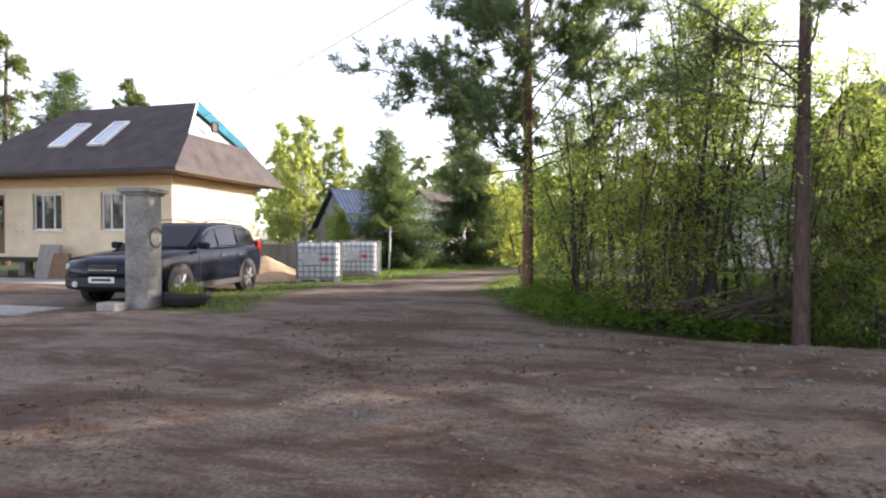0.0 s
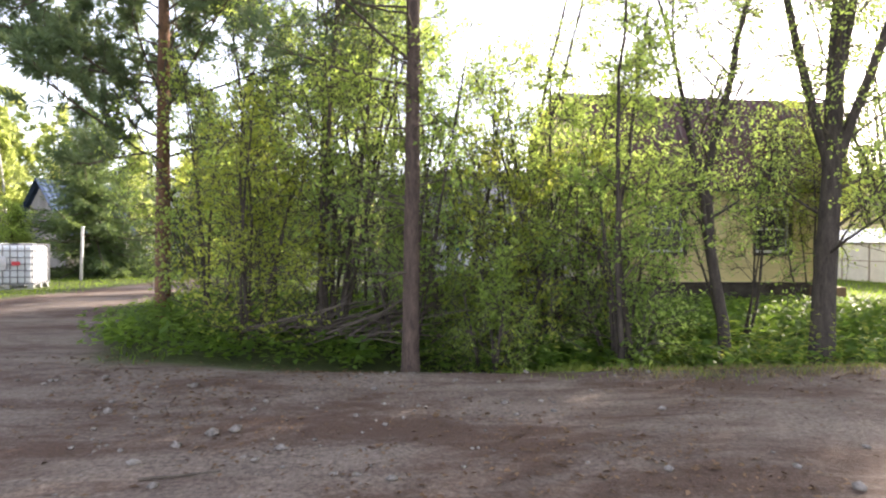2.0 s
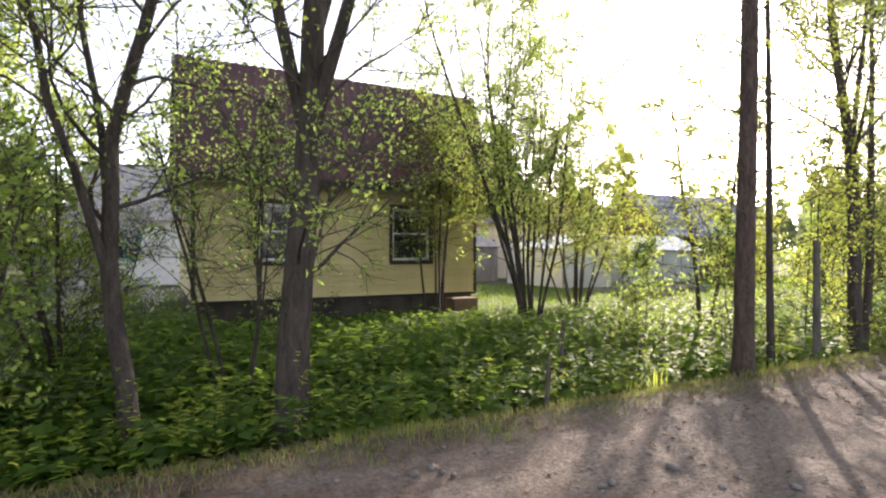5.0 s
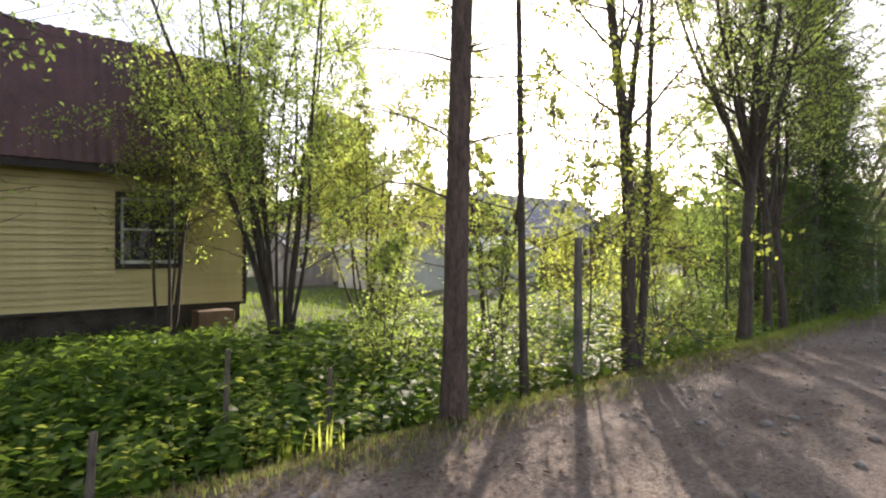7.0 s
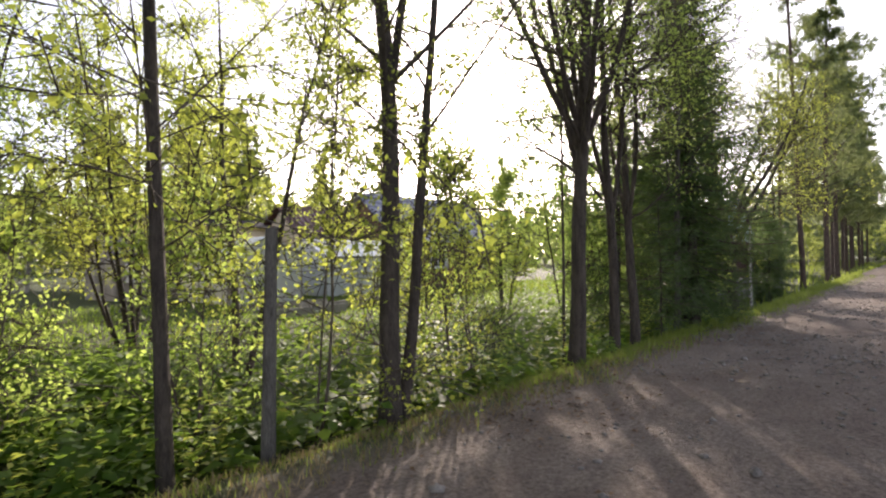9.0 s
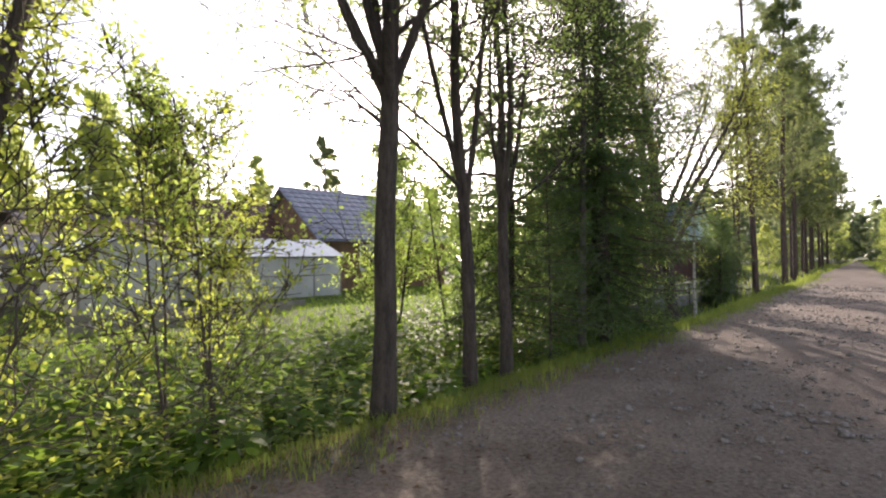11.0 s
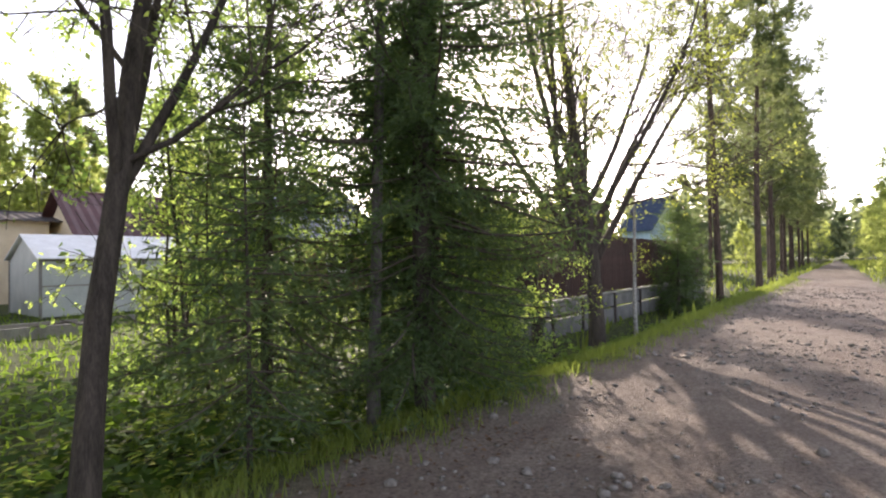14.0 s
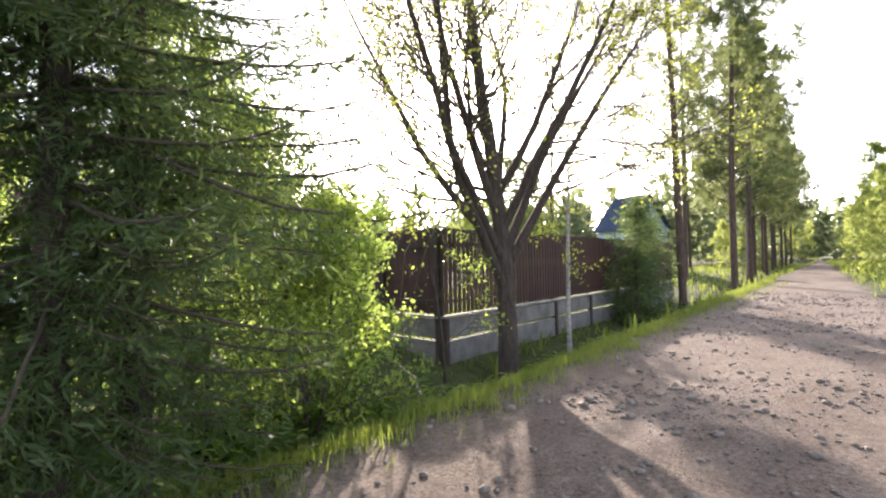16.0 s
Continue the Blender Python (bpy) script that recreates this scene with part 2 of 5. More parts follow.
def box_bm(x0, x1, y0, y1, z0, z1, bevel=0.0, bm=None):
    bm = bm or bmesh.new()
    got = bmesh.ops.create_cube(bm, size=1, matrix=Matrix.Translation(((x0 + x1) / 2, (y0 + y1) / 2, (z0 + z1) / 2)) @ Matrix.Diagonal((x1 - x0, y1 - y0, z1 - z0, 1)))
    if bevel:
        edges = {e for v in got["verts"] for e in v.link_edges}
        bmesh.ops.bevel(bm, geom=list(edges), offset=bevel, segments=1, affect="EDGES")
    return bm


def cyl_bm(p, q, r, r2=None, seg=12, bm=None):
    bm = bm or bmesh.new()
    p, q = Vector(p), Vector(q)
    m = Matrix.Translation((p + q) / 2) @ (q - p).to_track_quat("Z", "Y").to_matrix().to_4x4()
    bmesh.ops.create_cone(bm, cap_ends=True, segments=seg, radius1=r, radius2=r if r2 is None else r2, depth=(q - p).length, matrix=m)
    return bm


def prism_bm(outline, thick, bm=None):
    """A closed solid from corner points (3D, in order) and a thickness vector."""
    bm = bm or bmesh.new()
    a = [bm.verts.new(p) for p in outline]
    b = [bm.verts.new(Vector(p) + Vector(thick)) for p in outline]
    bm.faces.new(a)
    bm.faces.new(list(reversed(b)))
    for i in range(len(a)):
        j = (i + 1) % len(a)
        bm.faces.new((a[j], a[i], b[i], b[j]))
    bmesh.ops.recalc_face_normals(bm, faces=bm.faces)
    return bm


# ---- ground ----
def smooth(a, b, x):
    k = np.clip((x - a) / (b - a), 0, 1)
    return k * k * (3 - 2 * k)


def edge_y(x):
    """Left edge of the dirt road."""
    return 2.95 + 0.022 * np.maximum(0, np.asarray(x, float) - 18)


def wobble(x, y, s, k=0.0):
    return (np.sin(x * 1.7 * s + 1.3 + k) * np.sin(y * 2.3 * s + 0.4 - k) + 0.6 * np.sin(x * 4.1 * s + y * 3.3 * s + k) + 0.4 * np.sin(x * 9.7 * s - y * 7.9 * s + 2 * k)) / 2


def height(x, y):
    x, y = np.asarray(x, float), np.asarray(y, float)
    d = y - edge_y(x)
    prof = np.interp(d, [-3.6, -3.0, -0.3, 0.05, 0.5, 1.1, 1.7, 2.4, 4.5, 7.0], [-0.03, 0.0, 0.0, 0.03, -0.1, -0.42, -0.42, -0.27, -0.05, 0.0])
    far = np.exp(-((y - 1.5) / 14.0) ** 2)
    z = prof * smooth(-10.0, -3.0, x) * (1 + 0.55 * smooth(14.0, 18.0, x) * smooth(-0.2, 0.6, d)) + 0.018 * wobble(x, y, 0.8) * far + 0.007 * wobble(x, y, 3.1, 1.0) * far
    rut = np.exp(-((y - 1.9 + 0.1 * np.sin(x * 0.4)) / 0.28) ** 2) + np.exp(-((y - 0.3 + 0.1 * np.sin(x * 0.37)) / 0.28) ** 2)
    return z - 0.025 * rut * smooth(-4, 1, x)


def gz(x, y):
    return float(height(x, y))


def dirt_mask(x, y):
    """1 on bare dirt, 0 where plants grow."""
    wob = 0.22 * wobble(x, y, 1.3) + 0.1 * wobble(x, y, 4.7, 2.0)
    left = edge_y(x) + 0.65 * smooth(-3, -8, x)
    main = smooth(0.22, -0.22, y - left + wob) * smooth(-0.3, 0.3, y + 1.3 - 0.05 * np.maximum(0, x - 8) + wob)
    open_ = smooth(0.25, -0.25, y - (4.0 + 0.3 * np.sin(x)) + wob) * smooth(-4.0, -7.0, x)
    bend = np.maximum(0, y - 12)
    right = -9.2 - 0.42 * np.clip(y - 4, 0, 5) + 0.03 * bend ** 2
    lane = smooth(0.3, -0.3, x - right + wob) * smooth(-0.3, 0.3, x - (right - 5.0 + 0.1 * np.clip(y - 5, 0, 10)) - 1.6 * smooth(6, 12, y) + wob) * smooth(24, 20, y)
    yard = smooth(-16.7, -17.3, x + 0.5 * wob) * smooth(13, 10, y) * smooth(-30, -26, x) * smooth(-14, -10, y)
    return np.clip(np.maximum.reduce([main, open_, lane, yard]), 0, 1)


def axis_steps(lo, a, b, hi, fine):
    mid = np.arange(a, b, fine)
    up, step = [b], fine
    while up[-1] < hi:
        step *= 1.16
        up.append(up[-1] + step)
    down, step = [a], fine
    while down[-1] > lo:
        step *= 1.16
        down.append(down[-1] - step)
    return np.concatenate([down[:0:-1], mid, up])


xs, ys = axis_steps(-600, -14, 26, 900, 0.17), axis_steps(-600, -4, 7, 700, 0.14)
gx, gy = np.meshgrid(xs, ys, indexing="ij")
gverts = np.stack([gx, gy, height(gx, gy)], -1).reshape(-1, 3)
nx, ny = len(xs), len(ys)
gi = np.arange(nx * ny).reshape(nx, ny)
gquads = np.stack([gi[:-1, :-1], gi[1:, :-1], gi[1:, 1:], gi[:-1, 1:]], -1).reshape(-1, 4)


def ground_mat():
    m, n, b = nodes_of("dirt_and_soil")
    tc = n.nodes.new("ShaderNodeTexCoord")

    def noise_at(scale, detail=6.0, rough=0.6):
        t = put(n, "ShaderNodeTexNoise", Scale=scale, Detail=detail, Roughness=rough)
        n.links.new(tc.outputs["Object"], t.inputs[0])
        return t.outputs[0]

    def ramp(src, p0, p1, c0, c1):
        r = n.nodes.new("ShaderNodeValToRGB")
        r.color_ramp.elements[0].position, r.color_ramp.elements[1].position = p0, p1
        r.color_ramp.elements[0].color, r.color_ramp.elements[1].color = (*c0, 1), (*c1, 1)
        n.links.new(src, r.inputs[0])
        return r.outputs[0]

    def blend(fac, a, c):
        x = n.nodes.new("ShaderNodeMix")
        x.data_type = "RGBA"
        n.links.new(fac, x.inputs[0])
        n.links.new(a, x.inputs[6])
        n.links.new(c, x.inputs[7])
        return x.outputs[2]

    dirt = ramp(noise_at(2.2, 8.0, 0.68), 0.32, 0.68, (0.105, 0.08, 0.063), (0.265, 0.21, 0.17))
    pale = ramp(noise_at(34.0, 5.0, 0.7), 0.35, 0.68, (0.058, 0.044, 0.035), (0.33, 0.268, 0.22))
    k = n.nodes.new("ShaderNodeMix")
    k.data_type = "RGBA"
    k.inputs[0].default_value = 0.62
    n.links.new(dirt, k.inputs[6])
    n.links.new(pale, k.inputs[7])
    litter = ramp(noise_at(75.0, 4.0, 0.7), 0.3, 0.7, (0.022, 0.013, 0.009), (0.125, 0.066, 0.042))
    lm = put(n, "ShaderNodeTexNoise", Scale=0.7, Detail=12.0, Roughness=0.76, Distortion=0.35)
    mp = put(n, "ShaderNodeMapping", Scale=(0.55, 1.5, 1))
    n.links.new(tc.outputs["Object"], mp.inputs[0])
    n.links.new(mp.outputs[0], lm.inputs[0])
    lmask = ramp(lm.outputs[0], 0.44, 0.56, (0, 0, 0), (0.82, 0.82, 0.82))
    la = n.nodes.new("ShaderNodeAttribute")
    la.attribute_name = "litter"
    lmul = n.nodes.new("ShaderNodeMath")
    lmul.operation = "MULTIPLY"
    n.links.new(lmask, lmul.inputs[0])
    n.links.new(la.outputs["Fac"], lmul.inputs[1])
    dirt2 = blend(lmul.outputs[0], k.outputs[2], litter)
    soil = ramp(noise_at(6.0, 7.0, 0.7), 0.3, 0.7, (0.028, 0.036, 0.012), (0.085, 0.105, 0.03))
    at = n.nodes.new("ShaderNodeAttribute")
    at.attribute_name = "bare"
    col = blend(at.outputs["Fac"], soil, dirt2)
    n.links.new(col, b.inputs["Base Color"])
    b.inputs["Roughness"].default_value = 0.92
    b.inputs["Specular IOR Level"].default_value = 0.25
    hsum = n.nodes.new("ShaderNodeMath")
    hsum.operation = "ADD"
    vor = put(n, "ShaderNodeTexVoronoi", Scale=42.0)
    n.links.new(tc.outputs["Object"], vor.inputs[0])
    inv = n.nodes.new("ShaderNodeMath")
    inv.operation = "MULTIPLY"
    inv.inputs[1].default_value = -0.12
    n.links.new(vor.outputs[0], inv.inputs[0])
    n.links.new(inv.outputs[0], hsum.inputs[0])
    n.links.new(noise_at(14.0, 8.0, 0.75), hsum.inputs[1])
    bp = put(n, "ShaderNodeBump", Strength=0.9, Distance=0.04)
    n.links.new(hsum.outputs[0], bp.inputs["Height"])
    n.links.new(bp.outputs[0], b.inputs["Normal"])
    return m


ground_me = raw_mesh("ground", gverts, gquads, mat=ground_mat(), smooth=True)
bare = ground_me.attributes.new("bare", "FLOAT", "POINT")
bare.data.foreach_set("value", dirt_mask(gverts[:, 0], gverts[:, 1]).astype(np.float32))
shed_leaf = ground_me.attributes.new("litter", "FLOAT", "POINT")
shed_leaf.data.foreach_set("value", (0.35 + 0.65 * smooth(2.0, -3.5, gverts[:, 0])).astype(np.float32))
tagged(new("ground", ground_me), "packed dirt road with litter, ditch and weedy soil", "ground", kind="structure")


# ---- plants ----
def unit(v):
    return v / (np.linalg.norm(v, axis=-1, keepdims=True) + 1e-9)


class Wood:
    """Collects tapered tubes."""

    def __init__(self):
        self.v, self.q, self.n = [], [], 0

    def tube(self, pts, radii, sides=5):
        pts = np.asarray(pts, float)
        d = unit(np.gradient(pts, axis=0))
        ref = np.array([0.31, 0.87, 0.17]) if abs(d[0][2]) > 0.5 else np.array([0.05, 0.1, 1.0])
        u = unit(np.cross(d, ref))
        w = np.cross(d, u)
        a = np.arange(sides) * 2 * np.pi / sides
        ring = pts[:, None] + np.asarray(radii)[:, None, None] * (np.cos(a)[None, :, None] * u[:, None] + np.sin(a)[None, :, None] * w[:, None])
        m = len(pts)
        i = self.n + np.arange(m * sides).reshape(m, sides)
        j = np.roll(i, -1, axis=1)
        self.v.append(ring.reshape(-1, 3))
        self.q.append(np.stack([i[:-1], j[:-1], j[1:], i[1:]], -1).reshape(-1, 4))
        self.n += m * sides

    def mesh(self, name, mat):
        return raw_mesh(name, np.concatenate(self.v), np.concatenate(self.q), mat=mat, smooth=True)


def leaf_quads(rng, pts, size, along=None, slim=0.55, fold=0.25, jit=0.35):
    """Folded leaves at points; along: the way each one points."""
    m = len(pts)
    d = unit(rng.normal(size=(m, 3)) + np.array([0, 0, -0.25])) if along is None else unit(along + jit * rng.normal(size=(m, 3)))
    s = size * rng.uniform(0.6, 1.3, (m, 1))
    side = unit(np.cross(d, rng.normal(size=(m, 3))))
    up = np.cross(side, d)
    p = np.asarray(pts)
    v = np.stack([p, p + d * s * 0.5 + side * s * slim * 0.5 + up * s * fold * 0.5, p + d * s, p + d * s * 0.5 - side * s * slim * 0.5 + up * s * fold * 0.5], 1)
    return v.reshape(-1, 3), np.arange(m * 4).reshape(-1, 4)


def bend_line(rng, p, d, length, n, wiggle, lift):
    pts, step = [np.array(p, float)], length / n
    d = unit(np.array(d, float))
    for _ in range(n):
        d = unit(d + wiggle * rng.normal(size=3) + np.array([0, 0, lift]))
        pts.append(pts[-1] + d * step)
    return np.array(pts)


def pick(pts, f):
    k = f * (len(pts) - 1)
    i = min(int(k), len(pts) - 2)
    return pts[i] + (pts[i + 1] - pts[i]) * (k - i), unit(pts[i + 1] - pts[i])


def out_way(rng, d, angle):
    side = unit(np.cross(d, rng.normal(size=3)))
    return d * math.cos(angle) + side * math.sin(angle)


def broadleaf(seed, tall, girth, stems=1, lean=(0, 0), spread=0.0, first=0.3, limbs=12, subs=6, twigs=5, leaves=9, size=0.05, reach=0.36, wiggle=0.07, angle=0.95, lift=0.012, forks=0, fork=0.32, fork_at=(0.22, 0.45), thick=0.36):
    """The wood, the fine wood and the leaves of a broadleaf tree or shrub."""
    rng = np.random.default_rng(seed)
    boughs, fine, spots = [], Wood(), []

    def bough(line, radii, sides):
        w = Wood()
        w.tube(line, radii, sides)
        boughs.append(w)

    for s in range(stems):
        a = rng.uniform(0, 6.28)
        k = rng.uniform(0.75, 1.0) if stems > 1 else 1.0
        off = np.array([math.cos(a), math.sin(a), 0]) * (spread * 0.35 * rng.uniform(0.2, 1) if stems > 1 else 0)
        d0 = np.array([lean[0], lean[1], 1.0]) + np.array([math.cos(a), math.sin(a), 0]) * spread * rng.uniform(0.3, 1.0)
        trunk = bend_line(rng, off + np.array([0, 0, -0.25]), d0, tall * k, 14, wiggle * 0.6, 0.05)
        r = girth * k * rng.uniform(0.7, 1.0) if stems > 1 else girth
        rad = r * np.linspace(1, 0.16, 15) ** 0.85
        rad[0] *= 1.3
        rad[1] *= 1.08
        bough(trunk, rad, 9 if r > 0.06 else 6)
        lines = [(trunk, rad, tall * k)]
        for _ in range(forks):
            f = rng.uniform(*fork_at)
            p, d = pick(trunk, f)
            ln = tall * k * (1 - f) * 0.92
            fl = bend_line(rng, p, out_way(rng, d, fork), ln, 10, wiggle * 0.7, 0.07)
            fr = np.interp(f, np.linspace(0, 1, 15), rad) * 0.6 * np.linspace(1, 0.16, 11)
            bough(fl, fr, 7)
            lines.append((fl, fr, ln))
        for li, (line, lr, ln) in enumerate(lines):
            f_lo = first if li == 0 else 0.2
            for b in range(limbs if li == 0 else max(3, limbs * 2 // 3)):
                f = f_lo + (0.98 - f_lo) * (b + rng.uniform(0, 1)) / (limbs if li == 0 else max(3, limbs * 2 // 3))
                f = min(f, 0.985)
                p, d = pick(line, f)
                bl = tall * k * reach * (1.15 - f) * rng.uniform(0.6, 1.15)
                limb = bend_line(rng, p, out_way(rng, d, angle * rng.uniform(0.7, 1.25)), bl, 6, wiggle * 1.5, lift * 2)
                br = max(0.006, np.interp(f, np.linspace(0, 1, len(lr)), lr) * thick)
                if br > 0.02:
                    bough(limb, br * np.linspace(1, 0.2, 7), 6)
                else:
                    fine.tube(limb, br * np.linspace(1, 0.25, 7), 4)
                for s2 in range(subs):
                    g = rng.uniform(0.2, 1.0)
                    p2, d2 = pick(limb, g)
                    sl = bl * 0.62 * (1.2 - g * 0.6) * rng.uniform(0.5, 1.1)
                    sub = bend_line(rng, p2, out_way(rng, d2, angle * rng.uniform(0.6, 1.2)), sl, 3, wiggle * 2, lift)
                    fine.tube(sub, max(0.0058, br * 0.42) * np.linspace(1, 0.4, 4), 3)
                    for t in range(twigs):
                        p3, d3 = pick(sub, rng.uniform(0.15, 1.0))
                        tl = rng.uniform(0.12, 0.4) * (0.6 + 0.4 * tall / 6)
                        end = p3 + unit(out_way(rng, d3, 0.7)) * tl
                        fine.tube(np.array([p3, end]), [0.0044, 0.0026], 3)
                        h = rng.uniform(0, 1, (leaves, 1))
                        spots.append(p3 * (1 - h) + end * h + 0.045 * rng.normal(size=(leaves, 3)))
    pts = np.concatenate(spots) if spots else np.zeros((0, 3))
    v, q = leaf_quads(rng, pts, size) if len(pts) else (None, None)
    return boughs, fine, (v, q)


def plant(name, label, category, x, y, made, bark, leaf, group="", turn=0.0, dz=0.0, leaf_label=""):
    root = thing(name, label, category, pose(x, y, gz(x, y) + dz, 0, 0, turn), group)
    boughs, fine, (v, q) = made
    for i, w in enumerate(boughs):
        nm = "limb" if i else "trunk"
        part(nm, w.mesh(nm, bark), None, root)
    if fine.n:
        tagged(part("crown_wood", fine.mesh("crown_wood", M_TWIG), None, root), kind="stuff")
    if v is not None and len(v):
        part("crown", raw_mesh("crown", v, q, mat=leaf), None, root, leaf_label)
    return root


def again(root, x, y, turn, scale=1.0, dz=0.0):
    c = copy_thing(root, pose(x, y, gz(x, y) + dz, 0, 0, turn))
    c.scale = (scale, scale, scale)
    return c


def spruce(seed, tall, width, low=0.12, girth=0.1, gap=0.2, per=6, spray=0.11, dense=1.0, slim=0.17, tuft=2):
    rng = np.random.default_rng(seed)
    wood, fine = Wood(), Wood()
    trunk = bend_line(rng, (0, 0, -0.25), (0, 0, 1), tall, 16, 0.012, 0.03)
    wood.tube(trunk, girth * np.linspace(1.05, 0.08, 17), 9)
    V, A = [], []
    z = low * tall
    while z < tall * 0.985:
        f = z / tall
        for b in range(per):
            ln = width * (1 - f) ** 0.75 * rng.uniform(0.62, 1.12) * min(1.0, 0.55 + 3 * (f - low)) + 0.12
            a = rng.uniform(0, 6.28)
            d = np.array([math.cos(a), math.sin(a), -0.12 + 0.85 * f * f + rng.uniform(-0.12, 0.1)])
            p, _ = pick(trunk, min(0.99, (z + rng.uniform(-0.1, 0.1) + 0.25) / (tall + 0.25)))
            n = 6
            pts, dd = [p], unit(d)
            for i in range(n):
                dd = unit(dd + np.array([0, 0, -0.05 + 0.05 * i - 0.05 * (1 - f)]) + 0.05 * rng.normal(size=3))
                pts.append(pts[-1] + dd * ln / n)
            limb = np.array(pts)
            fine.tube(limb, max(0.005, 0.012 * ln) * np.linspace(1, 0.3, n + 1), 4)
            cnt = int(max(4, ln / 0.075 * dense))
            for h in np.linspace(0.08, 1, cnt):
                q, dq = pick(limb, min(h, 0.999))
                side = unit(np.cross(dq, (0, 0, 1)))
                for sgn in (-1, 1):
                    tl = (0.09 + 0.3 * ln * (1.05 - h)) * rng.uniform(0.5, 1.1)
                    td = unit(side * sgn + dq * 0.75 + np.array([0, 0, -0.5]) + 0.16 * rng.normal(size=3))
                    m = max(2, int(tl / 0.05))
                    hh = np.linspace(0, 1, m)[:, None]
                    tp = q + td * tl * hh + np.array([0, 0, -0.3]) * tl * hh ** 2
                    for _ in range(tuft):
                        V.append(tp)
                        A.append(np.repeat(td[None], m, 0))
        z += gap * rng.uniform(0.8, 1.2) * (1.25 - 0.6 * f)
    v, q = leaf_quads(rng, np.concatenate(V), spray, np.concatenate(A), slim=slim, fold=0.12, jit=0.55)
    return [wood], fine, (v, q)


def pine(seed, tall, girth, first=0.45, limbs=26, reach=0.24, subs=7, tufts=5, needle=0.085, blades=11, lean=(0, 0), slim=0.13, bare=0):
    rng = np.random.default_rng(seed)
    wood, fine = Wood(), Wood()
    trunk = bend_line(rng, (0, 0, -0.25), (lean[0], lean[1], 1), tall, 16, 0.007, 0.02)
    rad = girth * np.linspace(1, 0.2, 17) ** 0.8
    rad[0] *= 1.25
    wood.tube(trunk, rad, 10)
    P, A = [], []
    for b in range(bare):
        f = rng.uniform(0.14, first)
        p, d = pick(trunk, f)
        fine.tube(bend_line(rng, p, out_way(rng, d, 1.45), rng.uniform(0.25, 1.3), 4, 0.14, -0.05), 0.012 * np.linspace(1, 0.3, 5), 4)
    for b in range(limbs):
        f = first + (0.985 - first) * (b + rng.uniform(0, 1)) / limbs
        p, d = pick(trunk, min(f, 0.985))
        ln = tall * reach * (1.08 - (f - first) / (1 - first)) ** 0.7 * rng.uniform(0.5, 1.1)
        limb = bend_line(rng, p, out_way(rng, d, rng.uniform(1.0, 1.5)), ln, 7, 0.12, 0.05)
        fine.tube(limb, max(0.01, girth * 0.24 * (1.1 - f)) * np.linspace(1, 0.3, 8), 5)
        for s in range(subs):
            g = rng.uniform(0.28, 1.0)
            p2, d2 = pick(limb, g)
            sub = bend_line(rng, p2, out_way(rng, d2, rng.uniform(0.4, 0.95)), ln * 0.34 * rng.uniform(0.5, 1.1), 4, 0.16, 0.07)
            fine.tube(sub, 0.008 * np.linspace(1, 0.4, 5), 3)
            for t in range(tufts):
                p3, d3 = pick(sub, rng.uniform(0.25, 1.0))
                end = p3 + out_way(rng, d3, 0.6) * rng.uniform(0.05, 0.2)
                h = rng.uniform(0, 1, (blades, 1))
                P.append(p3 * (1 - h) + end * h)
                A.append(unit(unit(end - p3) * 0.9 + rng.normal(size=(blades, 3)) * 0.75))
    v, q = leaf_quads(rng, np.concatenate(P), needle, np.concatenate(A), slim=slim, fold=0.05, jit=0.1)
    return [wood], fine, (v, q)


def herb_bed(seed, pts, tall, leaf, per=9):
    """Leafy stalks: whorls of leaves held out flat, larger at the top."""
    rng = np.random.default_rng(seed)
    m = len(pts)
    h = tall * rng.uniform(0.45, 1.15, m)
    P, A = [], []
    for k in range(per):
        lev = rng.uniform(0.3, 1.0, m)
        a = rng.uniform(0, 6.28, m)
        away = np.stack([np.cos(a), np.sin(a), rng.uniform(-0.35, 0.3, m)], -1)
        stem = pts + np.stack([np.zeros(m), np.zeros(m), h * lev], -1)
        P.append(stem + away * leaf * 0.5)
        A.append(away)
    return rng, np.concatenate(P), np.concatenate(A), h


def flat_leaves(rng, P, A, size, slim=0.7):
    m = len(P)
    d = unit(A)
    s = size * rng.uniform(0.55, 1.3, (m, 1))
    side = unit(np.cross(d, np.array([0, 0, 1.0])) + 0.25 * rng.normal(size=(m, 3)))
    up = np.cross(side, d)
    v = np.stack([P, P + d * s * 0.45 + side * s * slim * 0.5 + up * s * 0.1, P + d * s - up * s * 0.12, P + d * s * 0.45 - side * s * slim * 0.5 + up * s * 0.1], 1)
    return v.reshape(-1, 3), np.arange(m * 4).reshape(-1, 4)


def blades(seed, pts, tall, wide, lean=0.45):
    rng = np.random.default_rng(seed)
    m = len(pts)
    a = rng.uniform(0, 6.28, m)
    h = (tall * rng.uniform(0.4, 1.2, m))[:, None]
    out = np.stack([np.cos(a), np.sin(a), np.zeros(m)], -1) * rng.uniform(0.1, 1, (m, 1)) * lean
    side = np.stack([-np.sin(a), np.cos(a), np.zeros(m)], -1) * wide * 0.5
    up = np.array([0, 0, 1.0])
    v = np.stack([pts - side, pts + side, pts + out * h * 0.4 + up * h * 0.6 + side * 0.7, pts + out * h * 0.4 + up * h * 0.6 - side * 0.7, pts + out * h + up * h * 0.95], 1)
    i = np.arange(m)[:, None] * 5
    return v.reshape(-1, 3), i + np.array([0, 1, 2, 3]), i + np.array([3, 2, 4])


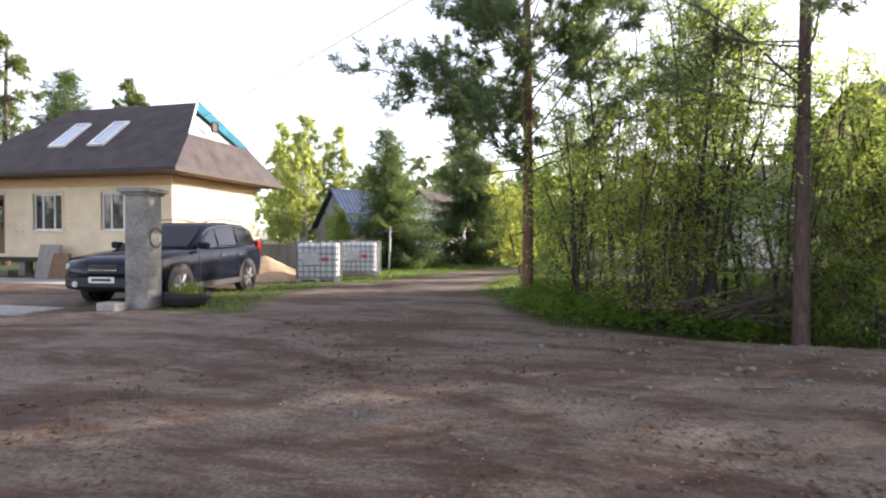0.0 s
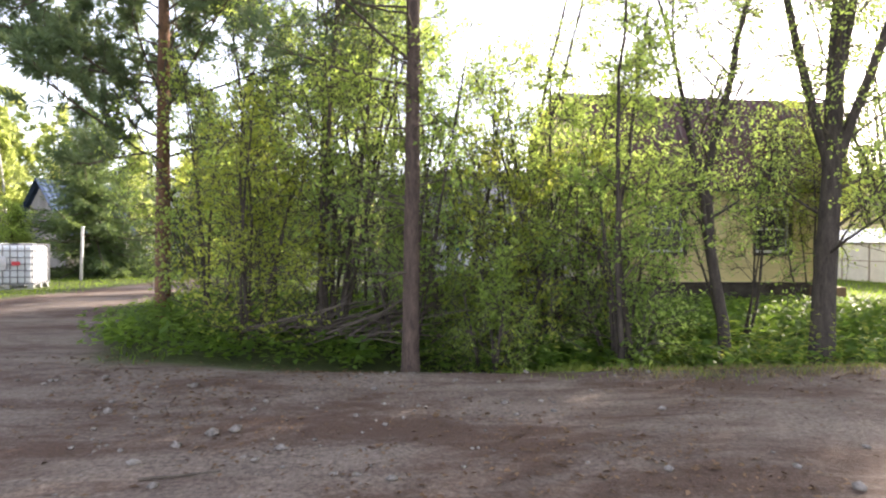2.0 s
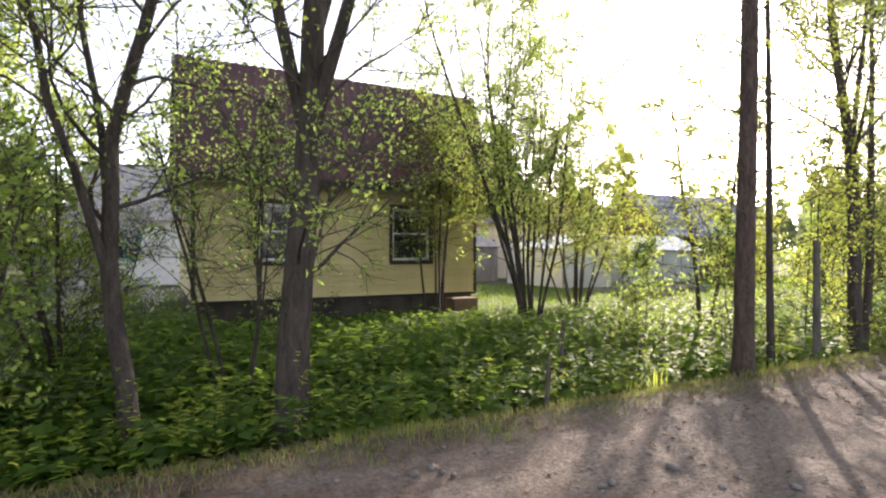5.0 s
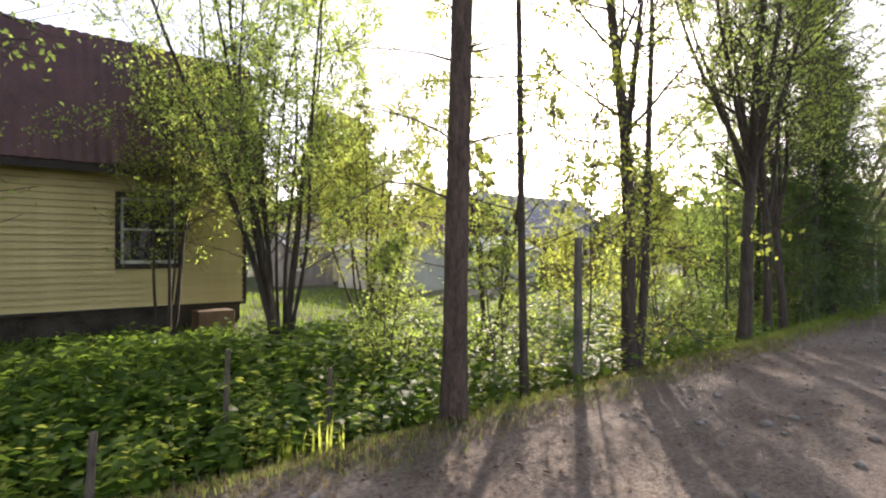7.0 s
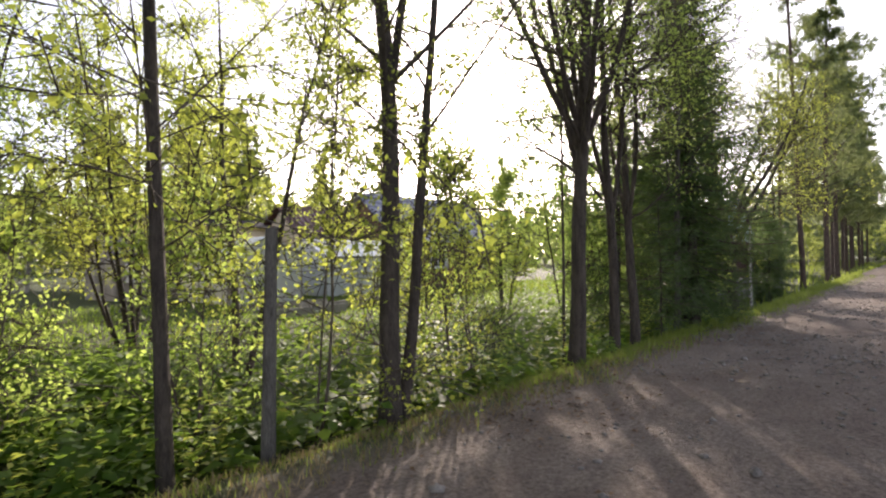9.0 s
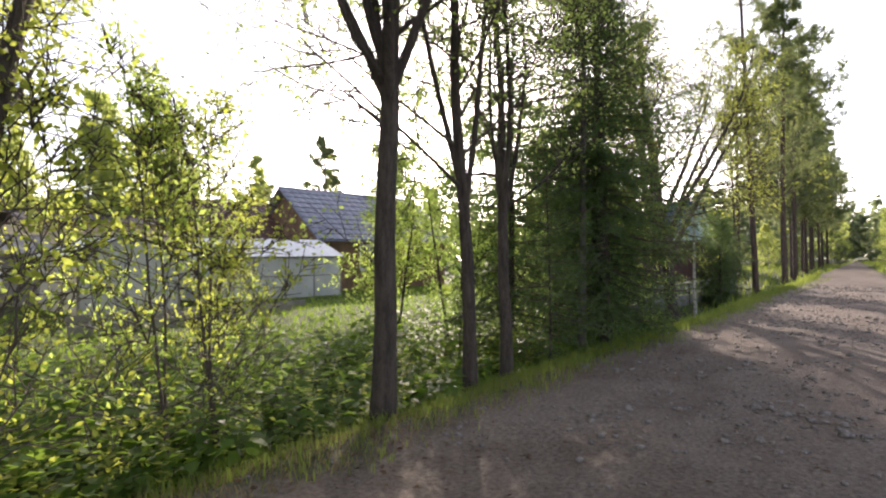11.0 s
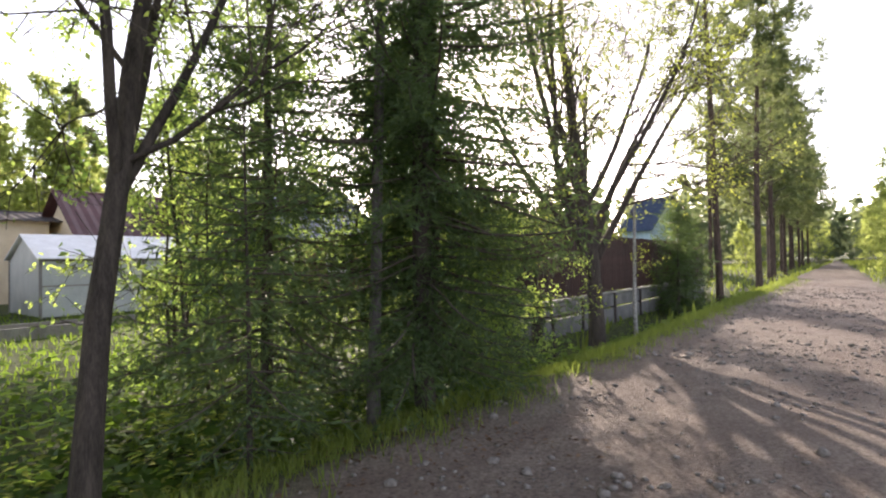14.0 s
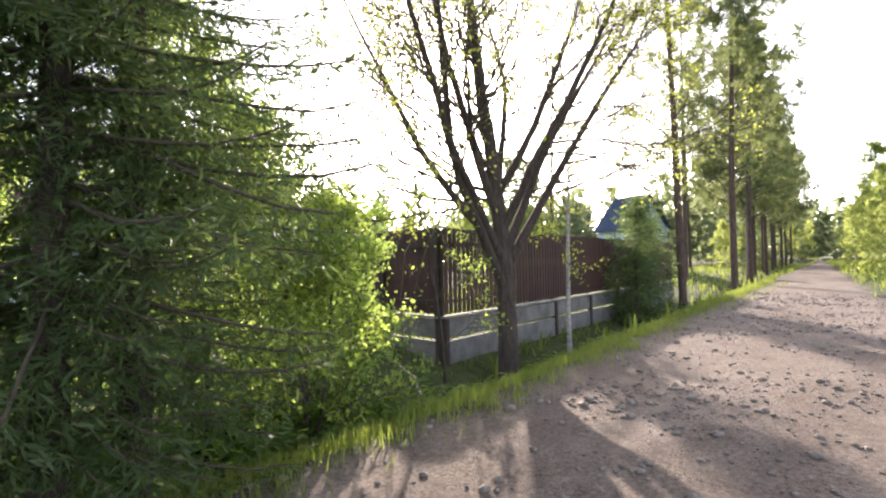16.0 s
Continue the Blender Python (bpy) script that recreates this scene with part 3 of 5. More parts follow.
def scatter(seed, n, x0, x1, y0, y1):
    rng = np.random.default_rng(seed)
    p = np.stack([rng.uniform(x0, x1, n), rng.uniform(y0, y1, n)], -1)
    return rng, p


def ground_pts(p):
    return np.stack([p[:, 0], p[:, 1], height(p[:, 0], p[:, 1])], -1)


# ---- trees and shrubs along the road ----
plant("pine_tree", "tall pine with orange bark and broad needle crown", "tree", -9.73, 6.99,
      pine(11, 10.5, 0.125, 0.26, 74, 0.35, 14, 8, 0.15, 15, bare=10, slim=0.17), M_ORANGEBARK, M_PINE)
plant("pine_tree", "slim dark pine trunk with bare lower branches beside the thicket", "tree", -5.87, 3.95,
      pine(12, 9.5, 0.105, 0.36, 40, 0.32, 11, 7, 0.12, 11, bare=18), M_PINEBARK, M_PINE)
plant("pine_tree", "straight bare pine trunk standing on the grass verge", "tree", 3.62, 3.2,
      pine(13, 13, 0.1, 0.45, 22, 0.24, 8, 7, 0.11, 12, bare=16), M_PINEBARK, M_PINE)
# thicket shrubs
k = 0
SHRUBS = [(-8.6, 6.2, 4.2, 5), (-7.9, 4.9, 3.4, 6), (-7.3, 6.4, 5.2, 5), (-5.9, 4.9, 4.4, 6), (-5.2, 6.3, 5.5, 5), (-4.6, 4.7, 3.9, 6),
          (-3.7, 5.6, 4.6, 6), (-3.3, 4.4, 3.2, 6), (-6.6, 7.6, 5.5, 5), (-4.2, 7.6, 5.0, 5), (-2.6, 6.6, 3.6, 5), (-8.4, 8.4, 5.2, 5), (-4.9, 4.2, 2.0, 4)]
for i, (x, y, h, s) in enumerate(SHRUBS):
    plant("alder_shrub" if i % 2 else "willow_shrub", "dense many-stemmed shrub in fresh green leaf in the thicket", "shrub", x, y,
          broadleaf(30 + i, h, 0.035, s, spread=0.32, first=0.05, limbs=8, subs=5, twigs=4, leaves=5, size=0.062, reach=0.38),
          M_BARK, (M_LEAF, M_YLEAF, M_LEAF, M_DLEAF)[i % 4], "thicket shrubs")
backs = [o for o in scene.objects if o.get("group") == "thicket shrubs"]
for i, (x, y) in enumerate([(-9.0, 9.8), (-5.6, 10.4), (-9.4, 17.0)]):
    again(backs[(5 * i + 2) % len(backs)], x, y, 67 * i + 20, 1.05)
for i, (x, y, h) in enumerate([(-8.0, 7.2, 7.2), (-6.2, 6.5, 7.6), (-3.9, 6.9, 7.8), (-5.4, 8.6, 8.2), (-7.2, 9.4, 8.0)]):
    plant("willow_tree", "slender leafy willow rising above the thicket", "tree", x, y,
          broadleaf(300 + i, h, 0.055, 2, spread=0.16, first=0.16, limbs=15, subs=6, twigs=4, leaves=6, size=0.058, reach=0.34, wiggle=0.09), M_BARK, (M_LEAF, M_DLEAF)[i % 2], "tall willows in the thicket", leaf_label="fresh green leaves")
# bare-stemmed bird cherry group in the thicket
plant("bird_cherry_tree", "cluster of dark thin stems leaning apart above the thicket", "tree", -6.9, 5.3,
      broadleaf(51, 6.6, 0.05, 9, spread=0.36, first=0.3, limbs=9, subs=6, twigs=4, leaves=8, size=0.055, reach=0.34), M_BARK, M_LEAF)
plant("crooked_tree", "crooked dark tree forking low at the thicket's end", "tree", -1.85, 4.35,
      broadleaf(52, 6.6, 0.08, 1, lean=(-0.14, 0.0), first=0.3, limbs=18, subs=6, twigs=5, leaves=9, size=0.043, wiggle=0.13, forks=2), M_BARK, M_LEAF)
plant("old_tree", "thick dark trunk with leafy shoots beside the ditch", "tree", -0.78, 4.2,
      broadleaf(53, 9.0, 0.145, 1, first=0.14, limbs=32, subs=7, twigs=5, leaves=7, size=0.048, forks=3, fork=0.28, fork_at=(0.3, 0.44), wiggle=0.05, reach=0.2, thick=0.17), M_BARK, M_LEAF)
plant("bird_cherry_shrub", "thin dark shoots with small leaves beside the old trunk", "shrub", -1.05, 5.5,
      broadleaf(310, 3.6, 0.03, 5, spread=0.34, first=0.3, limbs=7, subs=5, twigs=4, leaves=4, size=0.045, reach=0.36), M_BARK, M_DLEAF)
plant("crooked_tree", "low forking tree with dark twisted stems in the ditch", "tree", -3.3, 4.1,
      broadleaf(311, 5.6, 0.055, 3, spread=0.3, first=0.28, limbs=11, subs=6, twigs=4, leaves=9, size=0.055, wiggle=0.14), M_BARK, M_LEAF)
plant("crooked_tree", "thin dark tree forking above the weeds", "tree", -3.0, 5.0,
      broadleaf(54, 5.5, 0.05, 2, spread=0.25, first=0.3, limbs=9, subs=5, twigs=4, leaves=6, size=0.055, wiggle=0.12), M_BARK, M_LEAF)
plant("rowan_sapling", "young yellow-green sapling before the house wall", "shrub", 2.95, 8.9,
      broadleaf(55, 5.0, 0.032, 6, spread=0.36, first=0.32, limbs=10, subs=6, twigs=4, leaves=5, size=0.05), M_BARK, M_YLEAF)
plant("bird_cherry_tree", "many-stemmed bird cherry with sparse young leaves in the garden", "tree", 4.2, 7.5,
      broadleaf(56, 7.6, 0.045, 12, spread=0.4, first=0.2, limbs=12, subs=6, twigs=4, leaves=9, size=0.052, reach=0.38), M_BARK, M_LEAF)
plant("bird_cherry_tree", "many-stemmed shrub tree with yellow-green leaves on the lawn", "tree", 6.7, 9.2,
      broadleaf(57, 5.4, 0.04, 9, spread=0.5, first=0.25, limbs=9, subs=6, twigs=5, leaves=9, size=0.046, reach=0.36), M_BARK, M_YLEAF)
plant("thin_tree", "slim straight trunk with sparse fresh leaves by the ditch", "tree", 5.1, 3.8,
      broadleaf(58, 8.5, 0.05, 1, first=0.2, limbs=32, subs=6, twigs=5, leaves=8, size=0.05, reach=0.22, wiggle=0.025, thick=0.2, angle=1.2), M_BARK, M_YLEAF)
plant("forked_tree", "dark twin-trunked tree standing at the road verge", "tree", 6.8, 3.65,
      broadleaf(59, 8.2, 0.095, 1, lean=(-0.02, 0.02), first=0.34, limbs=18, subs=8, twigs=5, leaves=7, size=0.045, forks=1, fork=0.16, fork_at=(0.36, 0.4), wiggle=0.04, reach=0.34), M_BARK, M_LEAF)
plant("forked_tree", "slimmer second trunk leaning beside its twin", "tree", 6.9, 3.66,
      broadleaf(60, 7.4, 0.06, 1, lean=(0.08, -0.03), first=0.32, limbs=15, subs=8, twigs=4, leaves=7, size=0.045, wiggle=0.06, reach=0.34), M_BARK, M_LEAF)
plant("alder_tree", "dark alder with fanned-out upper limbs at the ditch", "tree", 9.55, 3.45,
      broadleaf(65, 7.6, 0.1, 1, lean=(-0.02, 0), first=0.32, limbs=20, subs=7, twigs=5, leaves=5, size=0.045, forks=6, fork=0.42, fork_at=(0.31, 0.4), wiggle=0.06, reach=0.32), M_BARK, M_LEAF)
plant("alder_tree", "slim dark double trunk beside the ditch", "tree", 10.9, 3.58,
      broadleaf(62, 7.0, 0.075, 1, first=0.32, limbs=22, subs=8, twigs=5, leaves=6, size=0.045, forks=2, fork=0.2, wiggle=0.05), M_BARK, M_LEAF)
plant("alder_tree", "leaning dark trunk that forks above head height", "tree", 11.5, 3.55,
      broadleaf(63, 6.5, 0.075, 1, lean=(0.12, 0), first=0.34, limbs=16, subs=8, twigs=5, leaves=5, size=0.045, forks=3, fork=0.34, fork_at=(0.3, 0.4)), M_BARK, M_LEAF)
plant("thin_tree", "very thin straight sapling at the ditch", "tree", 10.1, 3.9,
      broadleaf(64, 5.5, 0.025, 1, first=0.3, limbs=10, subs=4, twigs=3, leaves=4, size=0.05, reach=0.2, wiggle=0.03), M_BARK, M_LEAF)
for i, (x, y, h) in enumerate([(8.65, 4.15, 3.4), (8.3, 4.2, 3.6), (7.15, 3.85, 4.6), (5.6, 4.6, 3.0), (10.4, 7.6, 2.6), (4.4, 5.2, 2.4), (6.3, 4.1, 4.2)]):
    plant("sapling", "thin leafy sapling growing out of the ditch weeds", "shrub", x, y,
          broadleaf(70 + i, h, 0.018, 2, spread=0.15, first=0.15, limbs=12, subs=5, twigs=4, leaves=5, size=0.048), M_TWIG, (M_YLEAF, M_LEAF)[i % 2], "ditch saplings")
plant("apple_tree", "low tree with wide branches in bright young leaf", "tree", 6.6, 5.9,
      broadleaf(66, 5.4, 0.06, 2, spread=0.25, first=0.22, limbs=16, subs=7, twigs=5, leaves=10, size=0.05, reach=0.5, angle=1.25), M_BARK, M_YLEAF)
plant("young_tree", "dense soft green young tree at the garden's end", "tree", 13.9, 7.6,
      broadleaf(67, 4.6, 0.04, 4, spread=0.25, first=0.1, limbs=12, subs=6, twigs=5, leaves=8, size=0.06, reach=0.36), M_BARK, M_LEAF)
plant("blossoming_shrub", "shrub with white blossom beside the yellow house", "shrub", -2.6, 8.6,
      broadleaf(68, 2.4, 0.03, 4, spread=0.5, first=0.2, limbs=8, subs=5, twigs=4, leaves=7, size=0.06, reach=0.42), M_BARK, M_BLOSSOM)
plant("birch_tree", "slim grey birch trunk at the edge of the spruces", "tree", 13.63, 3.68,
      broadleaf(80, 8.5, 0.06, 1, first=0.45, limbs=14, subs=5, twigs=4, leaves=6, size=0.04, wiggle=0.025, reach=0.24), M_GREYBARK, M_LEAF)
plant("spruce_tree", "dark spruce with drooping lower branches over the ditch", "tree", 14.07, 3.5,
      spruce(81, 8.6, 1.8, 0.07, 0.095, 0.2, 7, 0.08, 0.95, 0.16, 3), M_BARK, M_SPRUCE)
plant("spruce_tree", "bushy spruce crowded against its neighbours", "tree", 14.6, 3.85,
      spruce(82, 9.0, 1.5, 0.08, 0.1, 0.21, 6, 0.08, 0.9, 0.16, 3), M_BARK, M_SPRUCE)
plant("spruce_tree", "half-grown spruce behind the ditch with dense low branches", "tree", 13.25, 4.6,
      spruce(84, 6.2, 1.45, 0.06, 0.06, 0.23, 6, 0.085, 0.8, 0.16, 3), M_BARK, M_SPRUCE)
plant("spruce_tree", "young spruce with thin drooping shoots", "tree", 12.4, 3.5,
      spruce(83, 3.0, 0.85, 0.1, 0.02, 0.2, 5, 0.085, 0.8), M_BARK, M_SPRUCE)
for i, (x, y, h) in enumerate([(13.2, 5.6, 5.2), (15.6, 4.9, 5.0), (16.5, 5.2, 4.4), (17.2, 5.0, 3.0), (16.3, 4.3, 3.4), (14.6, 5.6, 5.6)]):
    plant("hazel_shrub", "light green leafy shrub among the spruces", "shrub", x, y,
          broadleaf(90 + i, h, 0.03, 3, spread=0.22, first=0.08, limbs=12, subs=5, twigs=4, leaves=11, size=0.06), M_BARK, (M_DLEAF, M_LEAF, M_DLEAF)[i % 3], "shrubs among spruces")
plant("old_willow", "grey old willow trunk spreading into many upright limbs", "tree", 19.75, 4.3,
      broadleaf(100, 7.8, 0.155, 1, first=0.34, limbs=20, subs=9, twigs=5, leaves=4, size=0.05, forks=9, fork=0.66, fork_at=(0.2, 0.42), reach=0.4, angle=0.9, wiggle=0.09, lift=0.03), M_BARK, M_YLEAF)
plant("birch_tree", "slender pale birch stem beside the fence", "tree", 21.9, 4.35,
      broadleaf(101, 4.6, 0.05, 1, first=0.36, limbs=9, subs=4, twigs=4, leaves=7, size=0.05, wiggle=0.02, reach=0.26), M_BIRCHBARK, M_YLEAF)
plant("thin_tree", "thin bent sapling before the fence corner", "tree", 18.6, 4.6,
      broadleaf(102, 3.8, 0.03, 1, first=0.25, limbs=9, subs=4, twigs=4, leaves=6, size=0.05), M_BARK, M_LEAF)
# spruces and shrubs further along the fence
small_spruce = plant("spruce_tree", "low bushy spruce beside the fence and road", "tree", 27.5, 5.0, spruce(110, 3.4, 1.5, 0.06, 0.06, 0.22, 6, 0.15, 0.6), M_BARK, M_SPRUCE, "spruces along the fence")
for x, y, t, s in [(29.8, 5.6, 70, 1.1), (33.5, 6.4, 150, 0.9), (26.0, 7.6, 200, 1.3)]:
    again(small_spruce, x, y, t, s)
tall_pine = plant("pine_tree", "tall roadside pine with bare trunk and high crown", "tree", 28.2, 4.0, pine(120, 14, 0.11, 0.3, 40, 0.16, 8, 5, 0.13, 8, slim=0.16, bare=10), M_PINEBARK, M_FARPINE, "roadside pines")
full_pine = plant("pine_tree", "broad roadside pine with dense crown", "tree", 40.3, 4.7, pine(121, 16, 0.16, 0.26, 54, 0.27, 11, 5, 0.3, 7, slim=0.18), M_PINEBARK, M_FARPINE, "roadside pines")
for i, (x, y, s) in enumerate([(48.9, 5.2, 1.0), (54, 6.0, 1.0), (59.5, 6.4, 1.05), (64.5, 6.2, 0.95), (69, 6.9, 1.05), (75, 6.8, 1.0), (81, 7.2, 1.05), (88, 7.2, 1.0), (97, 7.6, 1.05), (110, 8.0, 1.1)]):
    again(full_pine, x, y, 47 * i, s)
for i, (x, y, s) in enumerate([(58, 10.5, 1.05), (44, 7.6, 1.1), (38, 12.5, 0.85)]):
    again(tall_pine, x, y, 31 + 67 * i, s)
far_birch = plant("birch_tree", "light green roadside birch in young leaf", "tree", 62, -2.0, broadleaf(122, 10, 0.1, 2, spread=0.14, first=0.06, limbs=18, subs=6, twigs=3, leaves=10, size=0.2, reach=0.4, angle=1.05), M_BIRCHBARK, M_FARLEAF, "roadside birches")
for i, (x, y, s) in enumerate([(50, -2.2, 0.95), (56, -2.0, 1.05), (70, -1.9, 1.1), (79, -2.2, 1.0), (89, -1.6, 1.15), (100, -1.6, 1.1), (113, -1.2, 1.2), (132, -0.8, 1.25), (150, 0.0, 1.3), (130, 9.0, 1.3), (150, 9.6, 1.3), (175, 1.2, 1.4), (175, 10.5, 1.4), (215, 5.5, 1.6), (64, 9.0, 0.55), (80, 9.4, 0.6)]):
    again(far_birch, x, y, 61 * i, s)
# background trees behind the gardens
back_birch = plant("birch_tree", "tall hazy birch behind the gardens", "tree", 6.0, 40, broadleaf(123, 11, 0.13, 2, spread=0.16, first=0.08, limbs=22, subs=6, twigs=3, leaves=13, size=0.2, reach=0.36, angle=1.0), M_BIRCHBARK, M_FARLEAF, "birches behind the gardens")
for i, (x, y, s) in enumerate([(9, 29.5, 0.6), (12.5, 32, 0.7), (16, 27.5, 0.55), (20.5, 29, 0.62), (24, 27, 0.55), (-8, 38, 0.8), (33, 34, 0.75), (40, 30, 0.7), (47, 24, 0.65), (-27.0, 29, 0.95), (-29.5, 31, 0.95), (-24.5, 31, 0.9), (-25.6, 27.6, 0.8), (-22.0, 34, 0.8), (15.4, 30.0, 0.95), (18.6, 32.0, 1.05), (17.0, 31.5, 1.0), (20.7, 31.5, 0.9), (14.0, 34, 0.95), (26, 32, 0.8), (-5, 33, 0.7), (2, 30, 0.6), (28, 24, 0.5)]):
    again(back_birch, x, y, 53 * i, s)
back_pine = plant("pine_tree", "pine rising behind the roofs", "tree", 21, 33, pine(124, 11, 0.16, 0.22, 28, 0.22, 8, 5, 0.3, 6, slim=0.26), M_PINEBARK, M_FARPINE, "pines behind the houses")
for i, (x, y, s) in enumerate([(30, 30, 0.9), (-34.9, 23.4, 1.0), (-33.5, 14.6, 0.95), (-39, 17, 1.1), (55, 22, 0.8)]):
    again(back_pine, x, y, 71 * i, s)
plant("spruce_tree", "broad spruce with yellow-green shoot tips behind the tanks", "tree", -16.6, 18.6, spruce(125, 6.2, 3.2, 0.04, 0.11, 0.26, 7, 0.19, 0.55), M_BARK, M_SPRUCE, "spruces by the side road")
plant("spruce_tree", "tall dark spruce at the bend of the side road", "tree", -14.2, 23.0, spruce(126, 8.2, 3.3, 0.04, 0.13, 0.3, 7, 0.22, 0.5), M_BARK, M_SPRUCE, "spruces by the side road")
again([o for o in scene.objects if o.get("label") == "tall dark spruce at the bend of the side road"][0], -36.2, 19.9, 40, 1.3)
for i, (x, y, h) in enumerate([(-18.5, 17.5, 3.0), (-12.6, 25.0, 5.0), (-10.5, 15.5, 3.6), (-10.2, 12.0, 4.0), (-9.4, 10.0, 4.5), (-11.0, 21.0, 4.5)]):
    plant("leafy_shrub", "light green shrub beside the side road", "shrub", x, y,
          broadleaf(130 + i, h, 0.03, 5, spread=0.32, first=0.12, limbs=9, subs=5, twigs=4, leaves=8, size=0.075), M_BARK, (M_LEAF, M_YLEAF)[i % 2], "shrubs by the side road")
# distant woods closing the horizon
rng = np.random.default_rng(140)
P, A = [], []
for i in range(1000):
    near = i % 2
    a, r = (rng.uniform(-0.5, 3.4), rng.uniform(68, 105)) if near else (rng.uniform(0, 6.28), rng.uniform(95, 210))
    x, y = 20 + r * math.cos(a), 10 + r * math.sin(a)
    if i % 6 == 0:
        x, y = rng.uniform(140, 210), rng.uniform(-28, 40)
    if abs(y - 4) < 8 and 0 < x < 140 or (x < 40 and abs(x + 12) < 45 and abs(y - 10) < 48):
        continue
    h, k = rng.uniform(7, 13), rng.uniform(0.16, 0.3)
    n = 90
    f = rng.uniform(0.06, 1, n) ** 0.85
    rad = h * k * (1.05 - f) ** 0.6 * np.sqrt(rng.uniform(0.15, 1, n))
    t = rng.uniform(0, 6.28, n)
    P.append(np.stack([x + rad * np.cos(t), y + rad * np.sin(t), h * f], -1))
v, q = leaf_quads(rng, np.concatenate(P), 1.3, None, slim=0.65)
tagged(new("far_woods", raw_mesh("far_woods", v, q, mat=M_FARWOOD)), "hazy green woods closing the horizon", "woods", kind="stuff")


# ---- buildings ----
def wall_mesh(w, h, t, holes):
    """A wall in x and z, thickness along y from 0 to t, with rectangular openings (x0, x1, z0, z1)."""
    xs_ = sorted({0, w, *[v for o in holes for v in o[:2]]})
    zs_ = sorted({0, h, *[v for o in holes for v in o[2:]]})
    bm = bmesh.new()
    for a, b in zip(xs_, xs_[1:]):
        for c, d in zip(zs_, zs_[1:]):
            if not any(o[0] <= a and b <= o[1] and o[2] <= c and d <= o[3] for o in holes):
                box_bm(a, b, 0, t, c, d, bm=bm)
    bmesh.ops.remove_doubles(bm, verts=bm.verts, dist=1e-4)
    return bm


def window(parent, m, w, h, frame_mat, trim_mat=None, mullions=(0.5,), bars=(), curtain=True, trim=0.08):
    """A window set into an opening of w by h, its lower left at m; outside towards -y."""
    win = new("window")
    win.parent, win.matrix_basis = parent, m
    f = 0.055
    bm = bmesh.new()
    for a in ((0, f, 0, h), (w - f, w, 0, h), (f, w - f, 0, f), (f, w - f, h - f, h)):
        box_bm(a[0], a[1], 0.03, 0.09, a[2], a[3], bm=bm)
    part("window_frame", bm, frame_mat, win)
    for k in mullions:
        part("mullion", box_bm(w * k - 0.022, w * k + 0.022, 0.03, 0.085, f, h - f), frame_mat, win)
    for k in bars:
        part("glazing_bar", box_bm(f, w - f, 0.035, 0.08, h * k - 0.018, h * k + 0.018), frame_mat, win)
    edges = [f, *[w * k for k in mullions], w - f]
    for a, b in zip(edges, edges[1:]):
        part("pane", box_bm(a, b, 0.055, 0.063, f, h - f), M_GLASS, win)
    if curtain:
        part("curtain", box_bm(f, w - f, 0.16, 0.17, f, h - f), M_CURTAIN, win)
    if trim_mat:
        for a in ((-trim, 0, -trim, h + trim), (w, w + trim, -trim, h + trim), (0, w, -trim, 0), (0, w, h, h + trim)):
            part("trim_board", box_bm(a[0], a[1], -0.035, 0.03, a[2], a[3], 0.004), trim_mat, win)
    return win


def siding(parent, w, z0, z1, holes, mat, step=0.105):
    """Overlapping boards, one by one, broken at the openings."""
    cache = {}
    z = z0
    while z < z1 - 0.02:
        spans = [(0.0, w)]
        for o in holes:
            if z + step > o[2] - 0.07 and z < o[3] + 0.07:
                spans = [s for a, b in spans for s in ((a, min(b, o[0] - 0.075)), (max(a, o[1] + 0.075), b)) if s[1] - s[0] > 0.02]
        for a, b in spans:
            key = round(b - a, 3)
            if key not in cache:
                L = b - a
                cache[key] = bpy.data.meshes.new("siding_board")
                cache[key].from_pydata([(0, -0.006, step), (L, -0.006, step), (L, -0.046, 0), (0, -0.046, 0), (0, 0.0, step), (L, 0.0, step), (L, 0.0, 0), (0, 0.0, 0)], [],
                                       [(3, 2, 1, 0), (4, 5, 6, 7), (0, 1, 5, 4), (7, 6, 2, 3), (0, 4, 7, 3), (2, 6, 5, 1)])
                cache[key].materials.append(mat)
            part("siding_board", cache[key], None, parent, at=pose(a, -0.004, z))
        z += step


def ribbed_sheet(w, a, b, pitch=0.16, high=0.022):
    """Profiled metal between a lower and an upper edge (y, z), w long in x."""
    n = int(w / pitch * 2)
    xs_ = np.linspace(0, w, n + 1)
    d = Vector((0, b[0] - a[0], b[1] - a[1])).normalized()
    nv = Vector((0, -d.z, d.y))
    bm = bmesh.new()
    rows = []
    for k in range(2):
        p = (a, b)[k]
        for s in (0, 0.02):
            rows.append([bm.verts.new(Vector((x, p[0], p[1])) + nv * (s + (high if i % 2 else 0))) for i, x in enumerate(xs_)])
    for i in range(n):
        bm.faces.new((rows[1][i], rows[1][i + 1], rows[3][i + 1], rows[3][i]))
        bm.faces.new((rows[0][i + 1], rows[0][i], rows[2][i], rows[2][i + 1]))
        bm.faces.new((rows[0][i], rows[0][i + 1], rows[1][i + 1], rows[1][i]))
        bm.faces.new((rows[3][i], rows[3][i + 1], rows[2][i + 1], rows[2][i]))
    bmesh.ops.recalc_face_normals(bm, faces=bm.faces)
    return bm


